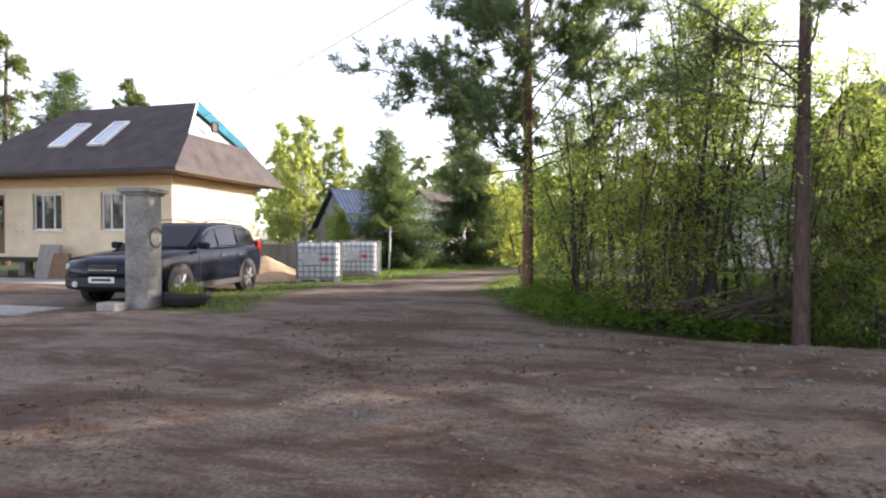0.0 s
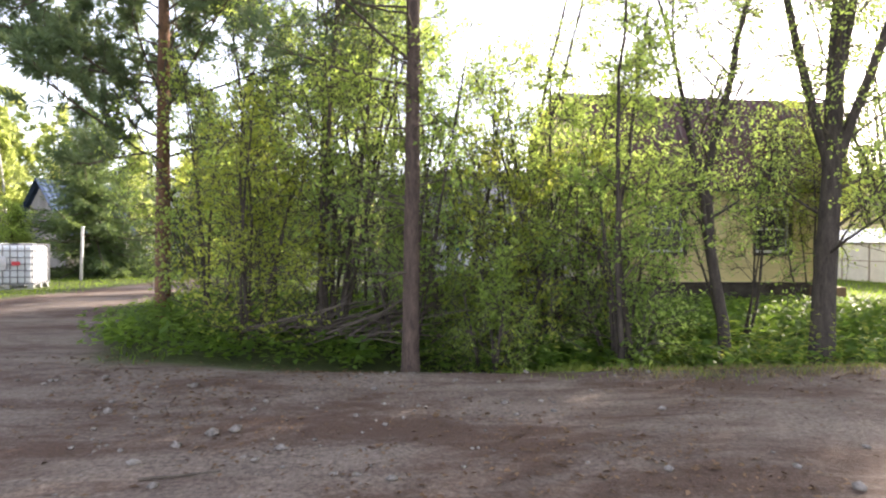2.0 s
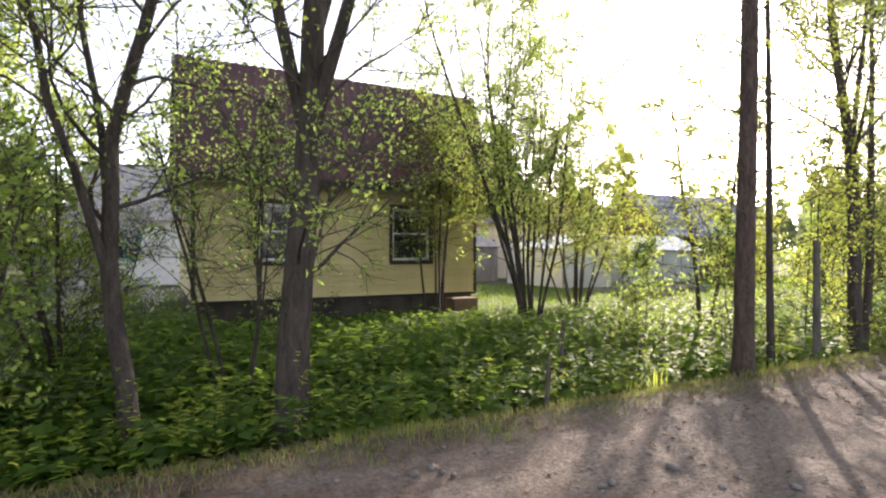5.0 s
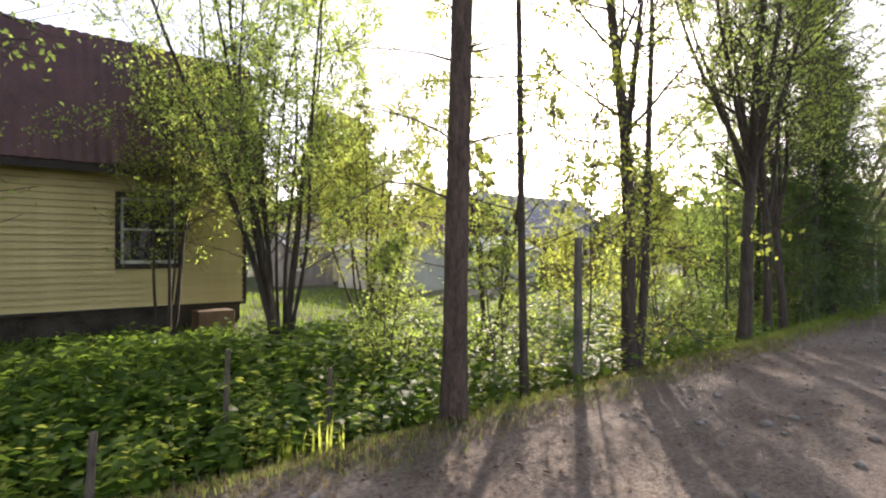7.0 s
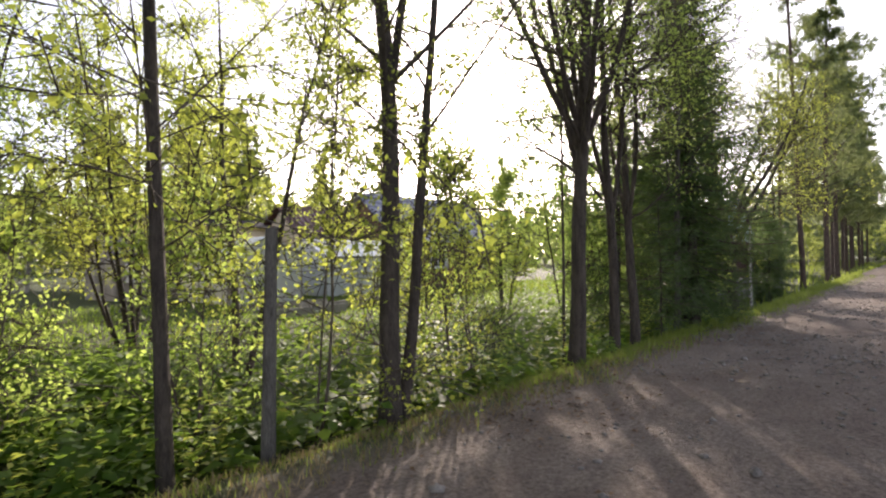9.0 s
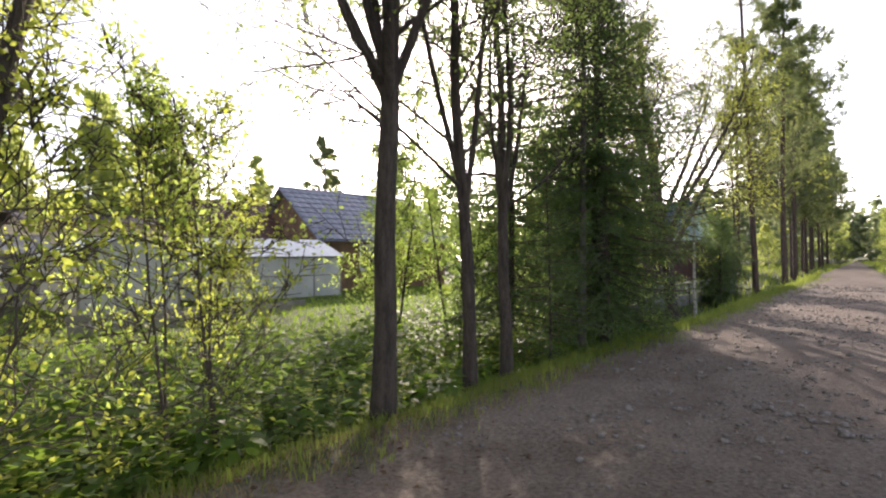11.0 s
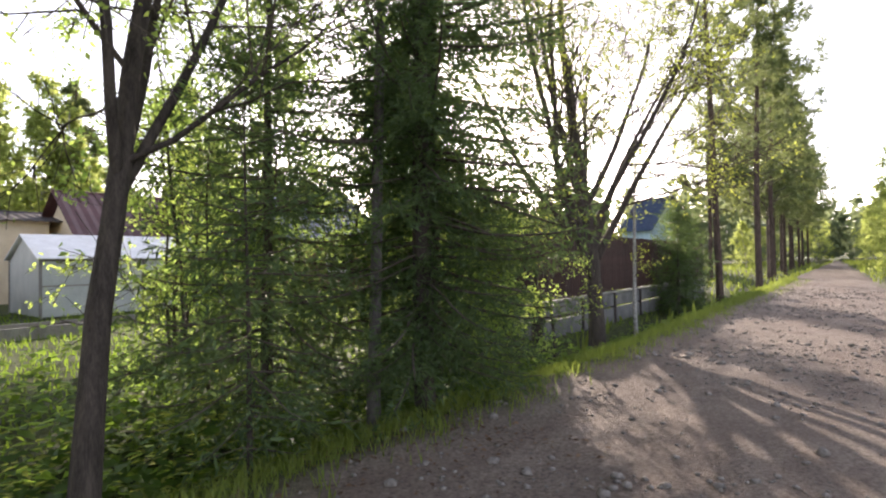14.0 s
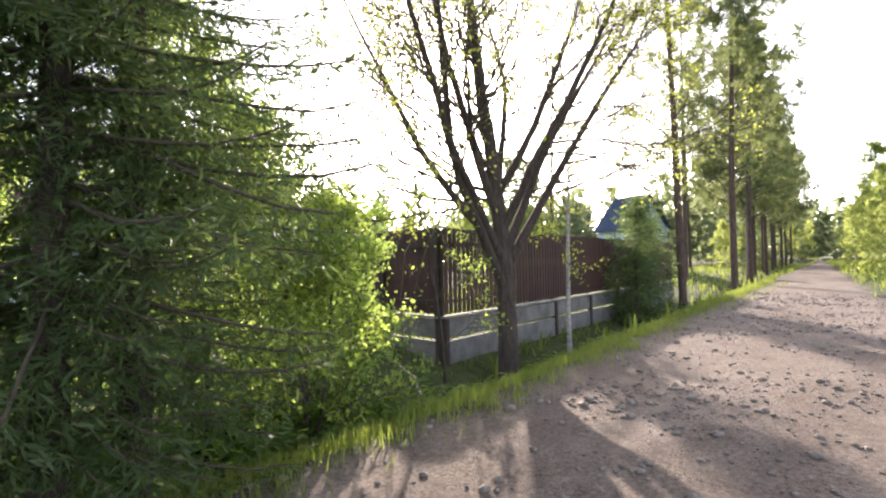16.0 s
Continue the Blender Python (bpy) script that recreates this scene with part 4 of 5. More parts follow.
def yellow_house():
    W, D, z0, z1 = 5.7, 6.2, 0.42, 2.58
    h = thing("yellow_house", "small yellow clapboard house with steep maroon metal mansard roof", "house", pose(-1.19, 10.1, -0.02))
    holes = [(1.07, 1.94, 0.7, 1.78), (3.74, 4.6, 0.7, 1.78)]
    part("plinth", box_bm(0.04, W - 0.04, 0.04, D - 0.04, -0.3, z0), M_PLINTH, h, "dark weathered foundation")
    fw = part("wall", wall_mesh(W, z1 - z0, 0.16, holes), M_YSIDING, h, at=pose(0, 0, z0))
    siding(fw, W, 0, z1 - z0, holes, M_YSIDING)
    for a, b, c, d in holes:
        window(h, pose(a, 0, z0 + c), b - a, d - c, M_WHITE, M_DARKTRIM, (), (0.52,))
    lw = part("wall", wall_mesh(D - 0.16, z1 - z0, 0.16, []), M_YSIDING, h, at=pose(0, D, z0, 0, 0, -90))
    siding(lw, D - 0.16, 0, z1 - z0, [], M_YSIDING)
    part("wall", box_bm(W - 0.16, W, 0.16, D, z0, z1), M_YSIDING, h)
    part("wall", box_bm(0.16, W - 0.16, D - 0.16, D, z0, z1), M_YSIDING, h)
    part("floor_slab", box_bm(0.16, W - 0.16, 0.16, D - 0.16, z0, z0 + 0.05), M_BROWNWOOD, h)
    part("ceiling_slab", box_bm(0.16, W - 0.16, 0.16, D - 0.16, z1 - 0.05, z1), M_BROWNWOOD, h)
    for x in (-0.03, W):
        part("corner_board", box_bm(x - 0.02, x + 0.05, -0.045, 0.06, z0 - 0.02, z1), M_DARKTRIM, h)
    part("drip_board", box_bm(-0.03, W + 0.03, -0.05, 0.0, z0 - 0.05, z0), M_DARKTRIM, h)
    part("soffit", box_bm(-0.3, W + 0.3, -0.34, 0.3, z1, z1 + 0.03), M_BROWNWOOD, h)
    part("fascia", box_bm(-0.3, W + 0.3, -0.37, -0.34, z1 - 0.06, z1 + 0.08), M_DARKTRIM, h)
    e, m_, r = (-0.37, z1 + 0.06), (0.5, 4.86), (3.1, 5.6)
    part("roof_sheet", ribbed_sheet(W + 0.6, e, m_), M_ROOFMET, h, at=pose(-0.3, 0, 0))
    part("roof_sheet", ribbed_sheet(W + 0.6, m_, r), M_ROOFMET, h, at=pose(-0.3, 0, 0))
    mirror = Matrix.Translation((W + 0.3, D, 0)) @ pose(0, 0, 0, 0, 0, 180)
    part("roof_sheet", ribbed_sheet(W + 0.6, e, m_), M_ROOFMET, h, at=mirror)
    part("roof_sheet", ribbed_sheet(W + 0.6, m_, r), M_ROOFMET, h, at=mirror)
    gable = [(e[0] + 0.3, z1), (D - e[0] - 0.3, z1), (D - m_[0] - 0.05, m_[1] - 0.05), (D / 2, r[1] - 0.06), (m_[0] + 0.05, m_[1] - 0.05)]
    for x in (0.0, W - 0.1):
        part("gable", prism_bm([(x, a, b) for a, b in gable], (0.1, 0, 0)), M_YSIDING, h)
    for x in (-0.32, W + 0.28):
        bm = bmesh.new()
        for p, q in ((e, m_), (m_, r)):
            prism_bm([(x, p[0], p[1] - 0.1), (x, q[0], q[1] - 0.1), (x, q[0], q[1] + 0.05), (x, p[0], p[1] + 0.05)], (0.03, 0, 0), bm)
        part("barge_board", bm, M_GREYWOOD, h)


yellow_house()


def cream_house():
    W, D, z0, z1 = 7.6, 4.2, 0.62, 3.12
    h = thing("cream_house", "unfinished cream plastered house with dark hipped roof and skylights", "house", pose(-28.0, 9.5, 0))
    holes = [(2.4, 3.55, 0.85, 2.02), (5.05, 6.2, 0.85, 2.02), (0.3, 1.2, 0.1, 2.0)]
    part("wall", wall_mesh(W, z1 - z0, 0.2, holes), M_CREAM, h, at=pose(0, 0, z0))
    for a, b, c, d in holes[:2]:
        window(h, pose(a, 0, z0 + c), b - a, d - c, M_WHITE, M_CREAM, (0.3, 0.7), (), trim=0.06)
    door = part("door", box_bm(0.3, 1.2, 0.05, 0.1, z0 + 0.1, z0 + 2.0, 0.01), M_BROWNWOOD, h)
    part("door_glass", box_bm(0.42, 1.08, 0.03, 0.048, z0 + 0.9, z0 + 1.85), M_GLASS, door)
    part("wall", box_bm(W - 0.2, W, 0.2, D, z0, z1), M_CREAM, h, "sunlit end wall")
    part("wall", box_bm(0, 0.2, 0.2, D, z0, z1), M_CREAM, h)
    part("wall", box_bm(0.2, W - 0.2, D - 0.2, D, z0, z1), M_CREAM, h)
    part("floor_slab", box_bm(0.2, W - 0.2, 0.2, D - 0.2, z0, z0 + 0.06), M_CONC, h)
    part("ceiling_slab", box_bm(0.2, W - 0.2, 0.2, D - 0.2, z1 - 0.06, z1), M_CONC, h)
    for i, x in enumerate(np.linspace(0.25, W - 0.25, 6)):
        for y in (0.3, D - 0.3):
            part("foundation_pile", box_bm(x - 0.14, x + 0.14, y - 0.14, y + 0.14, -0.1, z0), M_OLDCONC, h)
    part("eave_band", box_bm(0.0, W, -0.006, 0.0, z1 - 0.3, z1 - 0.02), M_FOAM, h, "bare tan sheathing under the eaves")
    part("eave_band", box_bm(W, W + 0.006, 0.0, D, z1 - 0.22, z1 - 0.02), M_FOAM, h)
    part("foundation_beam", box_bm(0, W, 0.02, 0.2, z0 - 0.14, z0), M_DARKTRIM, h)
    ov, zr, ze = 0.75, 5.8, z1 + 0.12
    rx0, rx1, ry = 1.5, W - 1.15, D / 2
    zb = 4.45
    k = (zb - ze) / (zr - ze)
    xb = W + ov - (W + ov - rx1) * k * 0.72
    part("roof", prism_bm([(-ov, -ov, ze), (W + ov, -ov, ze), (xb, -ov + (ry + ov) * k, zb), (rx1 + 0.35, ry, zr), (rx0, ry, zr)], (0, 0, -0.07)), M_DARKROOF, h)
    part("roof", prism_bm([(W + ov, -ov, ze), (W + ov, D + ov, ze), (xb, D + ov - (ry + ov) * k, zb), (xb, -ov + (ry + ov) * k, zb)], (0, 0, -0.07)), M_DARKROOF, h)
    part("roof", prism_bm([(W + ov, D + ov, ze), (-ov, D + ov, ze), (rx0, ry, zr), (rx1 + 0.35, ry, zr), (xb, D + ov - (ry + ov) * k, zb)], (0, 0, -0.07)), M_DARKROOF, h)
    part("roof", prism_bm([(-ov, D + ov, ze), (-ov, -ov, ze), (rx0, ry, zr)], (0, 0, -0.07)), M_DARKROOF, h)
    ya, yb = -ov + (ry + ov) * k, D + ov - (ry + ov) * k
    part("gable", prism_bm([(xb - 0.3, ya + 0.1, zb - 0.06), (xb - 0.3, yb - 0.1, zb - 0.06), (rx1, ry, zr - 0.12)], (0.06, 0, 0)), M_WHITE, h)
    part("gable_shutter", box_bm(xb - 0.235, xb - 0.2, ry - 0.16, ry + 0.16, zb + 0.3, zb + 0.66, 0.05), M_DARKTRIM, h, "dark attic hatch")
    part("verge_board", prism_bm([(xb + 0.02, ya, zb - 0.12), (xb + 0.02, ya, zb + 0.05), (rx1 + 0.38, ry, zr + 0.08), (rx1 + 0.38, ry, zr - 0.12)], (-0.03, 0, 0)), M_WHITE, h)
    part("verge_board", prism_bm([(xb + 0.02, yb, zb - 0.2), (xb + 0.02, yb, zb + 0.05), (rx1 + 0.38, ry, zr + 0.08), (rx1 + 0.38, ry, zr - 0.3)], (-0.03, 0, 0)), M_TEAL, h, "teal painted verge")
    part("finial", cyl_bm((rx1 + 0.36, ry, zr - 0.1), (rx1 + 0.36, ry, zr + 0.5), 0.03, 0.012, 8), M_GREYWOOD, h)
    for a in ((-ov, W + ov, -ov - 0.03, -ov), (-ov, W + ov, D + ov, D + ov + 0.03)):
        part("fascia", box_bm(a[0], a[1], a[2], a[3], ze - 0.1, ze + 0.01), M_DARKTRIM, h)
    part("fascia", box_bm(W + ov, W + ov + 0.03, -ov - 0.03, D + ov + 0.03, ze - 0.1, ze + 0.01), M_DARKTRIM, h)
    part("soffit", box_bm(-ov, W + ov, -ov, D + ov, ze - 0.1, ze - 0.08), M_BROWNWOOD, h)
    slope = math.degrees(math.atan2(zr - ze, ry + ov))
    for x in (2.75, 4.3):
        sl = new("skylight")
        sl.parent = h
        f = 0.34
        sl.matrix_basis = pose(x, -ov + (ry + ov) * f, ze + (zr - ze) * f, slope, 0, 0)
        bm = bmesh.new()
        for a in ((0, 0.06, 0, 1.4), (0.56, 0.62, 0, 1.4), (0.06, 0.56, 0, 0.06), (0.06, 0.56, 1.34, 1.4)):
            box_bm(*a, 0.0, 0.07, bm=bm)
        part("skylight_frame", bm, M_WHITE, sl)
        part("pane", box_bm(0.06, 0.56, 0.06, 1.34, 0.02, 0.04), M_SKYGLASS, sl)
    rng = np.random.default_rng(5)
    bm = bmesh.new()
    for i in range(150):
        side = rng.random() < 0.6
        x, z = rng.uniform(0.1, W - 0.1), z0 + rng.choice([0.12, 0.8, 1.0, 2.05, 2.3, 2.42]) + rng.normal() * 0.03
        s = rng.uniform(0.015, 0.035)
        if side and not any(o[0] - 0.1 < x < o[1] + 0.1 and o[2] - 0.05 < z - z0 < o[3] + 0.05 for o in holes):
            box_bm(x - s, x + s, -0.012, 0.01, z - s * 0.7, z + s * 0.7, bm=bm)
        elif not side:
            y = rng.choice([0.25, 1.5, 3.0, D - 0.25]) + rng.normal() * 0.05
            box_bm(W - 0.01, W + 0.012, y - s, y + s, z - s, z + s, bm=bm)
    tagged(part("foam_spots", bm, M_FOAM, h), kind="stuff")
    # lean-to porch at the far end of the front
    part("porch_roof", prism_bm([(-2.6, -1.7, 2.45), (0.8, -1.7, 2.45), (0.8, 0, 2.85), (-2.6, 0, 2.85)], (0, 0, -0.06)), M_DARKROOF, h)
    for x in (-2.4, 0.6):
        part("porch_post", box_bm(x - 0.06, x + 0.06, -1.6, -1.48, -0.05, 2.41), M_WHITE, h)


cream_house()

for i, (x, y, w, hgt, tilt, mat, lab) in enumerate([(-24.5, 8.95, 0.75, 1.05, 12, M_GREYWOOD, "weathered grey board leaning on the house foundation"),
                                                   (-23.9, 8.85, 0.6, 0.8, 16, M_BROWNWOOD, "brown board leaning on the house foundation")]):
    part_ob = part("leaning_board", box_bm(-w / 2, w / 2, -0.02, 0.02, 0, hgt, 0.005), mat, None, at=pose(x, y - 0.05 * i, 0.0, -tilt, 0, 4))
    tagged(part_ob, lab, "board")
stp = part("door_step", box_bm(-27.9, -26.4, 7.9, 9.3, -0.02, 0.2, 0.015), M_CONC, None)
tagged(stp, "pale concrete step before the house door", "step")
slab = part("driveway_slab", box_bm(-27.0, -17.4, 2.6, 3.4, -0.05, 0.035, 0.01), M_CONC, None)
tagged(slab, "pale concrete strip across the yard entrance", "slab")
slab2 = part("driveway_slab", box_bm(-27.0, -18.4, 7.2, 8.6, -0.05, 0.03, 0.01), M_CONC, None)
tagged(slab2, "pale concrete strip before the house", "slab")


def gate_pillar():
    p = thing("gate_pillar", "grey concrete gate pillar with a moulded cap", "pillar", pose(-16.3, 4.0, 0, 0, 0, 8))
    part("shaft", box_bm(-0.21, 0.21, -0.21, 0.21, -0.05, 2.0, 0.012), M_OLDCONC, p)
    part("cap", box_bm(-0.3, 0.3, -0.3, 0.3, 2.05, 2.13, 0.012), M_OLDCONC, p)
    part("cap_moulding", box_bm(-0.25, 0.25, -0.25, 0.25, 2.0, 2.05, 0.008), M_OLDCONC, p)
    ring = bmesh.new()
    pts = [(0.02 + 0.24, -0.03 + 0.17 * math.cos(a), 1.25 + 0.17 * math.sin(a)) for a in np.linspace(0.5, 5.6, 18)]
    for a, b in zip(pts, pts[1:]):
        cyl_bm(a, b, 0.012, seg=6, bm=ring)
    part("wire_wreath", ring, M_WIRE, p)
    b = part("kerb_stone", box_bm(-16.75, -16.35, 3.42, 3.72, -0.03, 0.13, 0.02), M_CONC, None)
    tagged(b, "pale concrete block at the foot of the pillar", "block")
    t = thing("planter_tub", "black rubber tub with soil and weeds beside the pillar", "planter", pose(-15.75, 4.45, 0))
    bm = bmesh.new()
    prof = [(0.30, 0.0), (0.38, 0.06), (0.42, 0.16), (0.4, 0.25), (0.33, 0.25), (0.32, 0.2)]
    rings = [[bm.verts.new((r * math.cos(a), r * math.sin(a), z)) for a in np.linspace(0, 2 * math.pi, 25)[:-1]] for r, z in prof]
    for u, v in zip(rings, rings[1:]):
        for i in range(24):
            bm.faces.new((u[i], u[(i + 1) % 24], v[(i + 1) % 24], v[i]))
    bm.faces.new(list(reversed(rings[0])))
    bm.faces.new(rings[-1])
    part("tub", bm, M_RUBBER, t)
    rng = np.random.default_rng(8)
    a, r = rng.uniform(0, 6.28, 160), 0.28 * np.sqrt(rng.uniform(0, 1, 160))
    v, q, tr = blades(9, np.stack([r * np.cos(a), r * np.sin(a), np.full(160, 0.2)], -1), 0.28, 0.014)
    tagged(part("weeds", raw_mesh("weeds", v, q, tr, M_GRASS), None, t), kind="stuff")


gate_pillar()


def bulk_tank(x, y, turn, label):
    t = thing("bulk_container", label, "tank", pose(x, y, gz(x, y), 0, 0, turn), "bulk containers")
    w, d, h = 1.2, 1.0, 1.16
    pal = new("pallet")
    pal.parent = t
    for yy in (-0.44, 0, 0.44):
        part("skid", box_bm(-w / 2, w / 2, yy - 0.05, yy + 0.05, 0, 0.03), M_STEEL, pal)
        for xx in (-0.52, 0, 0.52):
            part("foot", box_bm(xx - 0.06, xx + 0.06, yy - 0.05, yy + 0.05, 0.03, 0.11), M_STEEL, pal)
    part("deck", box_bm(-w / 2, w / 2, -d / 2, d / 2, 0.11, 0.135), M_STEEL, pal)
    part("bottle", box_bm(-w / 2 + 0.03, w / 2 - 0.03, -d / 2 + 0.03, d / 2 - 0.03, 0.137, h - 0.03, 0.06), M_PLASTIC, t, "milky white plastic bottle")
    part("filler_cap", cyl_bm((0, 0, h - 0.03), (0, 0, h + 0.03), 0.11, seg=18), M_CLAD, t)
    cage = new("cage")
    cage.parent = t
    r = 0.012
    for z in np.linspace(0.15, h, 7):
        bm = bmesh.new()
        c = [(-w / 2, -d / 2, z), (w / 2, -d / 2, z), (w / 2, d / 2, z), (-w / 2, d / 2, z)]
        for i in range(4):
            cyl_bm(c[i], c[(i + 1) % 4], r, seg=6, bm=bm)
        part("cage_ring", bm, M_CAGE, cage)
    for xx in np.linspace(-w / 2 + 0.04, w / 2 - 0.04, 8):
        for yy in (-d / 2 - 0.012, d / 2 + 0.012):
            part("cage_bar", cyl_bm((xx, yy, 0.12), (xx, yy, h), r, seg=6), M_CAGE, cage)
    for yy in np.linspace(-d / 2 + 0.04, d / 2 - 0.04, 7):
        for xx in (-w / 2 - 0.012, w / 2 + 0.012):
            part("cage_bar", cyl_bm((xx, yy, 0.12), (xx, yy, h), r, seg=6), M_CAGE, cage)
    for xx in (-0.3, 0.3):
        part("top_brace", cyl_bm((xx, -d / 2, h + 0.012), (xx, d / 2, h + 0.012), 0.012, seg=6), M_STEEL, cage)
    part("label_plate", box_bm(-0.42, 0.0, -d / 2 - 0.03, -d / 2 - 0.024, 0.5, 0.85), M_STEEL, t, "bare metal label plate")
    part("plate_print", box_bm(0.12, 0.3, -d / 2 - 0.03, -d / 2 - 0.024, 0.62, 0.72), M_RED, t, "red printed mark")


bulk_tank(-16.05, 10.35, 20, "caged white plastic bulk container on grass by the lane")
bulk_tank(-15.95, 13.2, 12, "second caged bulk container with a yellowish label on grass")

# sand heap behind the car
rng = np.random.default_rng(3)
n = 40
sx, sy = np.meshgrid(np.linspace(-1.5, 1.5, n), np.linspace(-1.2, 1.2, n), indexing="ij")
sz = 0.75 * np.clip(1.02 - np.sqrt((sx / 1.45) ** 2 + (sy / 1.15) ** 2), 0, 1) ** 0.85 + 0.02 * wobble(sx * 3, sy * 3, 1.0) - 0.03
si = np.arange(n * n).reshape(n, n)
heap = raw_mesh("sand_heap", np.stack([sx, sy, sz], -1).reshape(-1, 3), np.stack([si[:-1, :-1], si[1:, :-1], si[1:, 1:], si[:-1, 1:]], -1).reshape(-1, 4), mat=M_SAND, smooth=True)
tagged(part("sand_heap", heap, None, at=pose(-18.1, 10.7, 0)), "smooth heap of ochre sand beside the yard", "heap")
tagged(part("fence_post", cyl_bm((-16.15, 16.6, -0.05), (-16.1, 16.6, 1.75), 0.045, seg=10), M_STEEL), "pale metal post standing in the grass", "post")
for i, (x, y) in enumerate([(-19.6, 15.5), (-22.4, 15.8), (-25.0, 16.0)]):
    tagged(part("fence_post", cyl_bm((x, y, -0.05), (x, y, 1.5), 0.03, seg=8), M_STEEL), "thin metal post at the plot's end", "post", "plot posts")
lowwall = part("garden_wall", box_bm(-30, -18.6, 17.4, 17.5, -0.1, 1.0, 0.01), M_GREYWOOD)
tagged(lowwall, "low grey board fence closing the yard", "fence")


def simple_house(name, label, m, w, d, eave, ridge, wall, roof, over=0.35, openings=(), frame_mat=None, tiles=False):
    """A gabled house, the ridge along x; the front towards -y."""
    frame_mat = frame_mat or M_WHITE
    h = thing(name, label, "house", m)
    bm = wall_mesh(w, eave, 0.18, [o for o in openings])
    part("wall", bm, wall, h)
    for o in openings:
        window(h, pose(o[0], 0, o[2]), o[1] - o[0], o[3] - o[2], frame_mat, frame_mat, (0.5,), (), trim=0.06)
    part("wall", box_bm(0, w, d - 0.18, d, 0, eave), wall, h)
    for x in (0, w - 0.18):
        part("wall", prism_bm([(x, 0.18, 0), (x, d - 0.18, 0), (x, d - 0.18, eave), (x, d / 2, ridge - 0.12), (x, 0.18, eave)], (0.18, 0, 0)), wall, h)
    part("floor_slab", box_bm(0.18, w - 0.18, 0.18, d - 0.18, 0.0, 0.05), M_BROWNWOOD, h)
    sl = (ridge - eave) / (d / 2)
    lo = (-over, eave - over * sl)
    for k, at in ((0, pose(-over, 0, 0.02)), (1, Matrix.Translation((w + over, d, 0.02)) @ pose(0, 0, 0, 0, 0, 180))):
        if tiles and k == 0:
            rf = part("roof", prism_bm([(0, lo[0], lo[1] - 0.05), (w + 2 * over, lo[0], lo[1] - 0.05), (w + 2 * over, d / 2, ridge - 0.05), (0, d / 2, ridge - 0.05)], (0, 0, 0.04)), roof, h, at=at)
            run = math.hypot(d / 2 + over, ridge - lo[1])
            nrow, ang = int(run / 0.35), math.atan2(ridge - lo[1], d / 2 + over)
            ncol = 20
            step = (w + 2 * over) / ncol
            tile = bpy.data.meshes.new("roof_tile")
            L, th = run / nrow * 1.08, 0.045
            cv = []
            for yy, zz in ((0, th), (L, 0.012)):
                for i in range(7):
                    cv.append((step * i / 6, yy, zz + 0.03 * math.sin(math.pi * i / 6)))
            cv += [(0, 0, 0), (step, 0, 0)]
            cf = [(i, i + 1, i + 8, i + 7) for i in range(6)] + [(14, 15, 6, 5, 4, 3, 2, 1, 0)]
            tile.from_pydata(cv, [], cf)
            tile.materials.append(roof)
            for r in range(nrow):
                for c in range(ncol):
                    dd = r * run / nrow
                    part("roof_tile", tile, None, rf, at=Matrix.Translation((c * step, lo[0] + dd * math.cos(ang), lo[1] + dd * math.sin(ang))) @ pose(0, 0, 0, math.degrees(ang)))
        else:
            part("roof", ribbed_sheet(w + 2 * over, lo, (d / 2, ridge), 0.3, 0.03), roof, h, at=at)
    part("ridge_cap", cyl_bm((-over, d / 2, ridge + 0.02), (w + over, d / 2, ridge + 0.02), 0.08, seg=8), roof, h)
    return h


simple_house("tiled_house", "low brown house under a grey-blue tiled roof", pose(19.9, 17.6, -0.05, 0, 0, -3), 7.2, 5.0, 2.35, 4.35, M_BROWNWOOD, M_GREYTILE, 0.35, [(2.0, 3.0, 0.9, 1.9), (4.6, 5.6, 0.9, 1.9)], tiles=True)
simple_house("garden_house", "cream garden house with maroon metal roof", pose(16.9, 20.2, -0.05, 0, 0, 0), 3.6, 3.6, 2.35, 3.75, M_CREAM, M_ROOFMET, 0.3, [(0.9, 1.7, 0.9, 1.8)])
simple_house("shed", "low cream outbuilding with flat dark roof", pose(11.6, 22.2, -0.05, 0, 0, 0), 5.0, 3.5, 2.75, 3.1, M_CREAM, M_DARKROOF, 0.3, [(0.8, 1.3, 1.1, 1.9), (4.2, 4.6, 1.3, 2.0)], M_DARKTRIM)
simple_house("shed", "small grey wooden shed at the end of the lawn", pose(9.6, 19.8, -0.05, 0, 0, 8), 2.2, 2.2, 1.6, 2.1, M_GREYWOOD, M_GREYWOOD, 0.15, [(0.35, 0.8, 0.7, 1.2)])
simple_house("blue_house", "far house with steep blue metal roof", pose(-21.4, 25.2, 0, 0, 0, 62), 3.2, 3.8, 1.9, 4.2, M_GREYWOOD, M_BLUEROOF, 0.3, [(2, 3, 0.9, 1.8)])
simple_house("white_house", "far white gabled house behind the spruces", pose(-18.8, 38.0, 0, 0, 0, 80), 7.0, 5.0, 2.8, 5.2, M_WHITE, M_DARKROOF, 0.3, [(2, 3, 0.9, 1.8)])
simple_house("grey_house", "grey-roofed house with pale blue windows behind the thicket", pose(-4.6, 24.0, 0, 0, 0, -8), 7.0, 6.0, 2.7, 5.0, M_WHITE, M_GREYWOOD, 0.3, [(4.6, 5.6, 1.0, 2.2), (1.2, 2.2, 1.0, 2.2)], M_TEAL)
simple_house("teal_house", "far pale blue house with slate blue roof beyond the fence", pose(57.5, 12.0, 0, 0, 0, 62), 3.4, 4.0, 3.6, 6.0, M_PALEBLUE, M_BLUEROOF, 0.3, [(1.6, 2.6, 1.4, 2.6)])


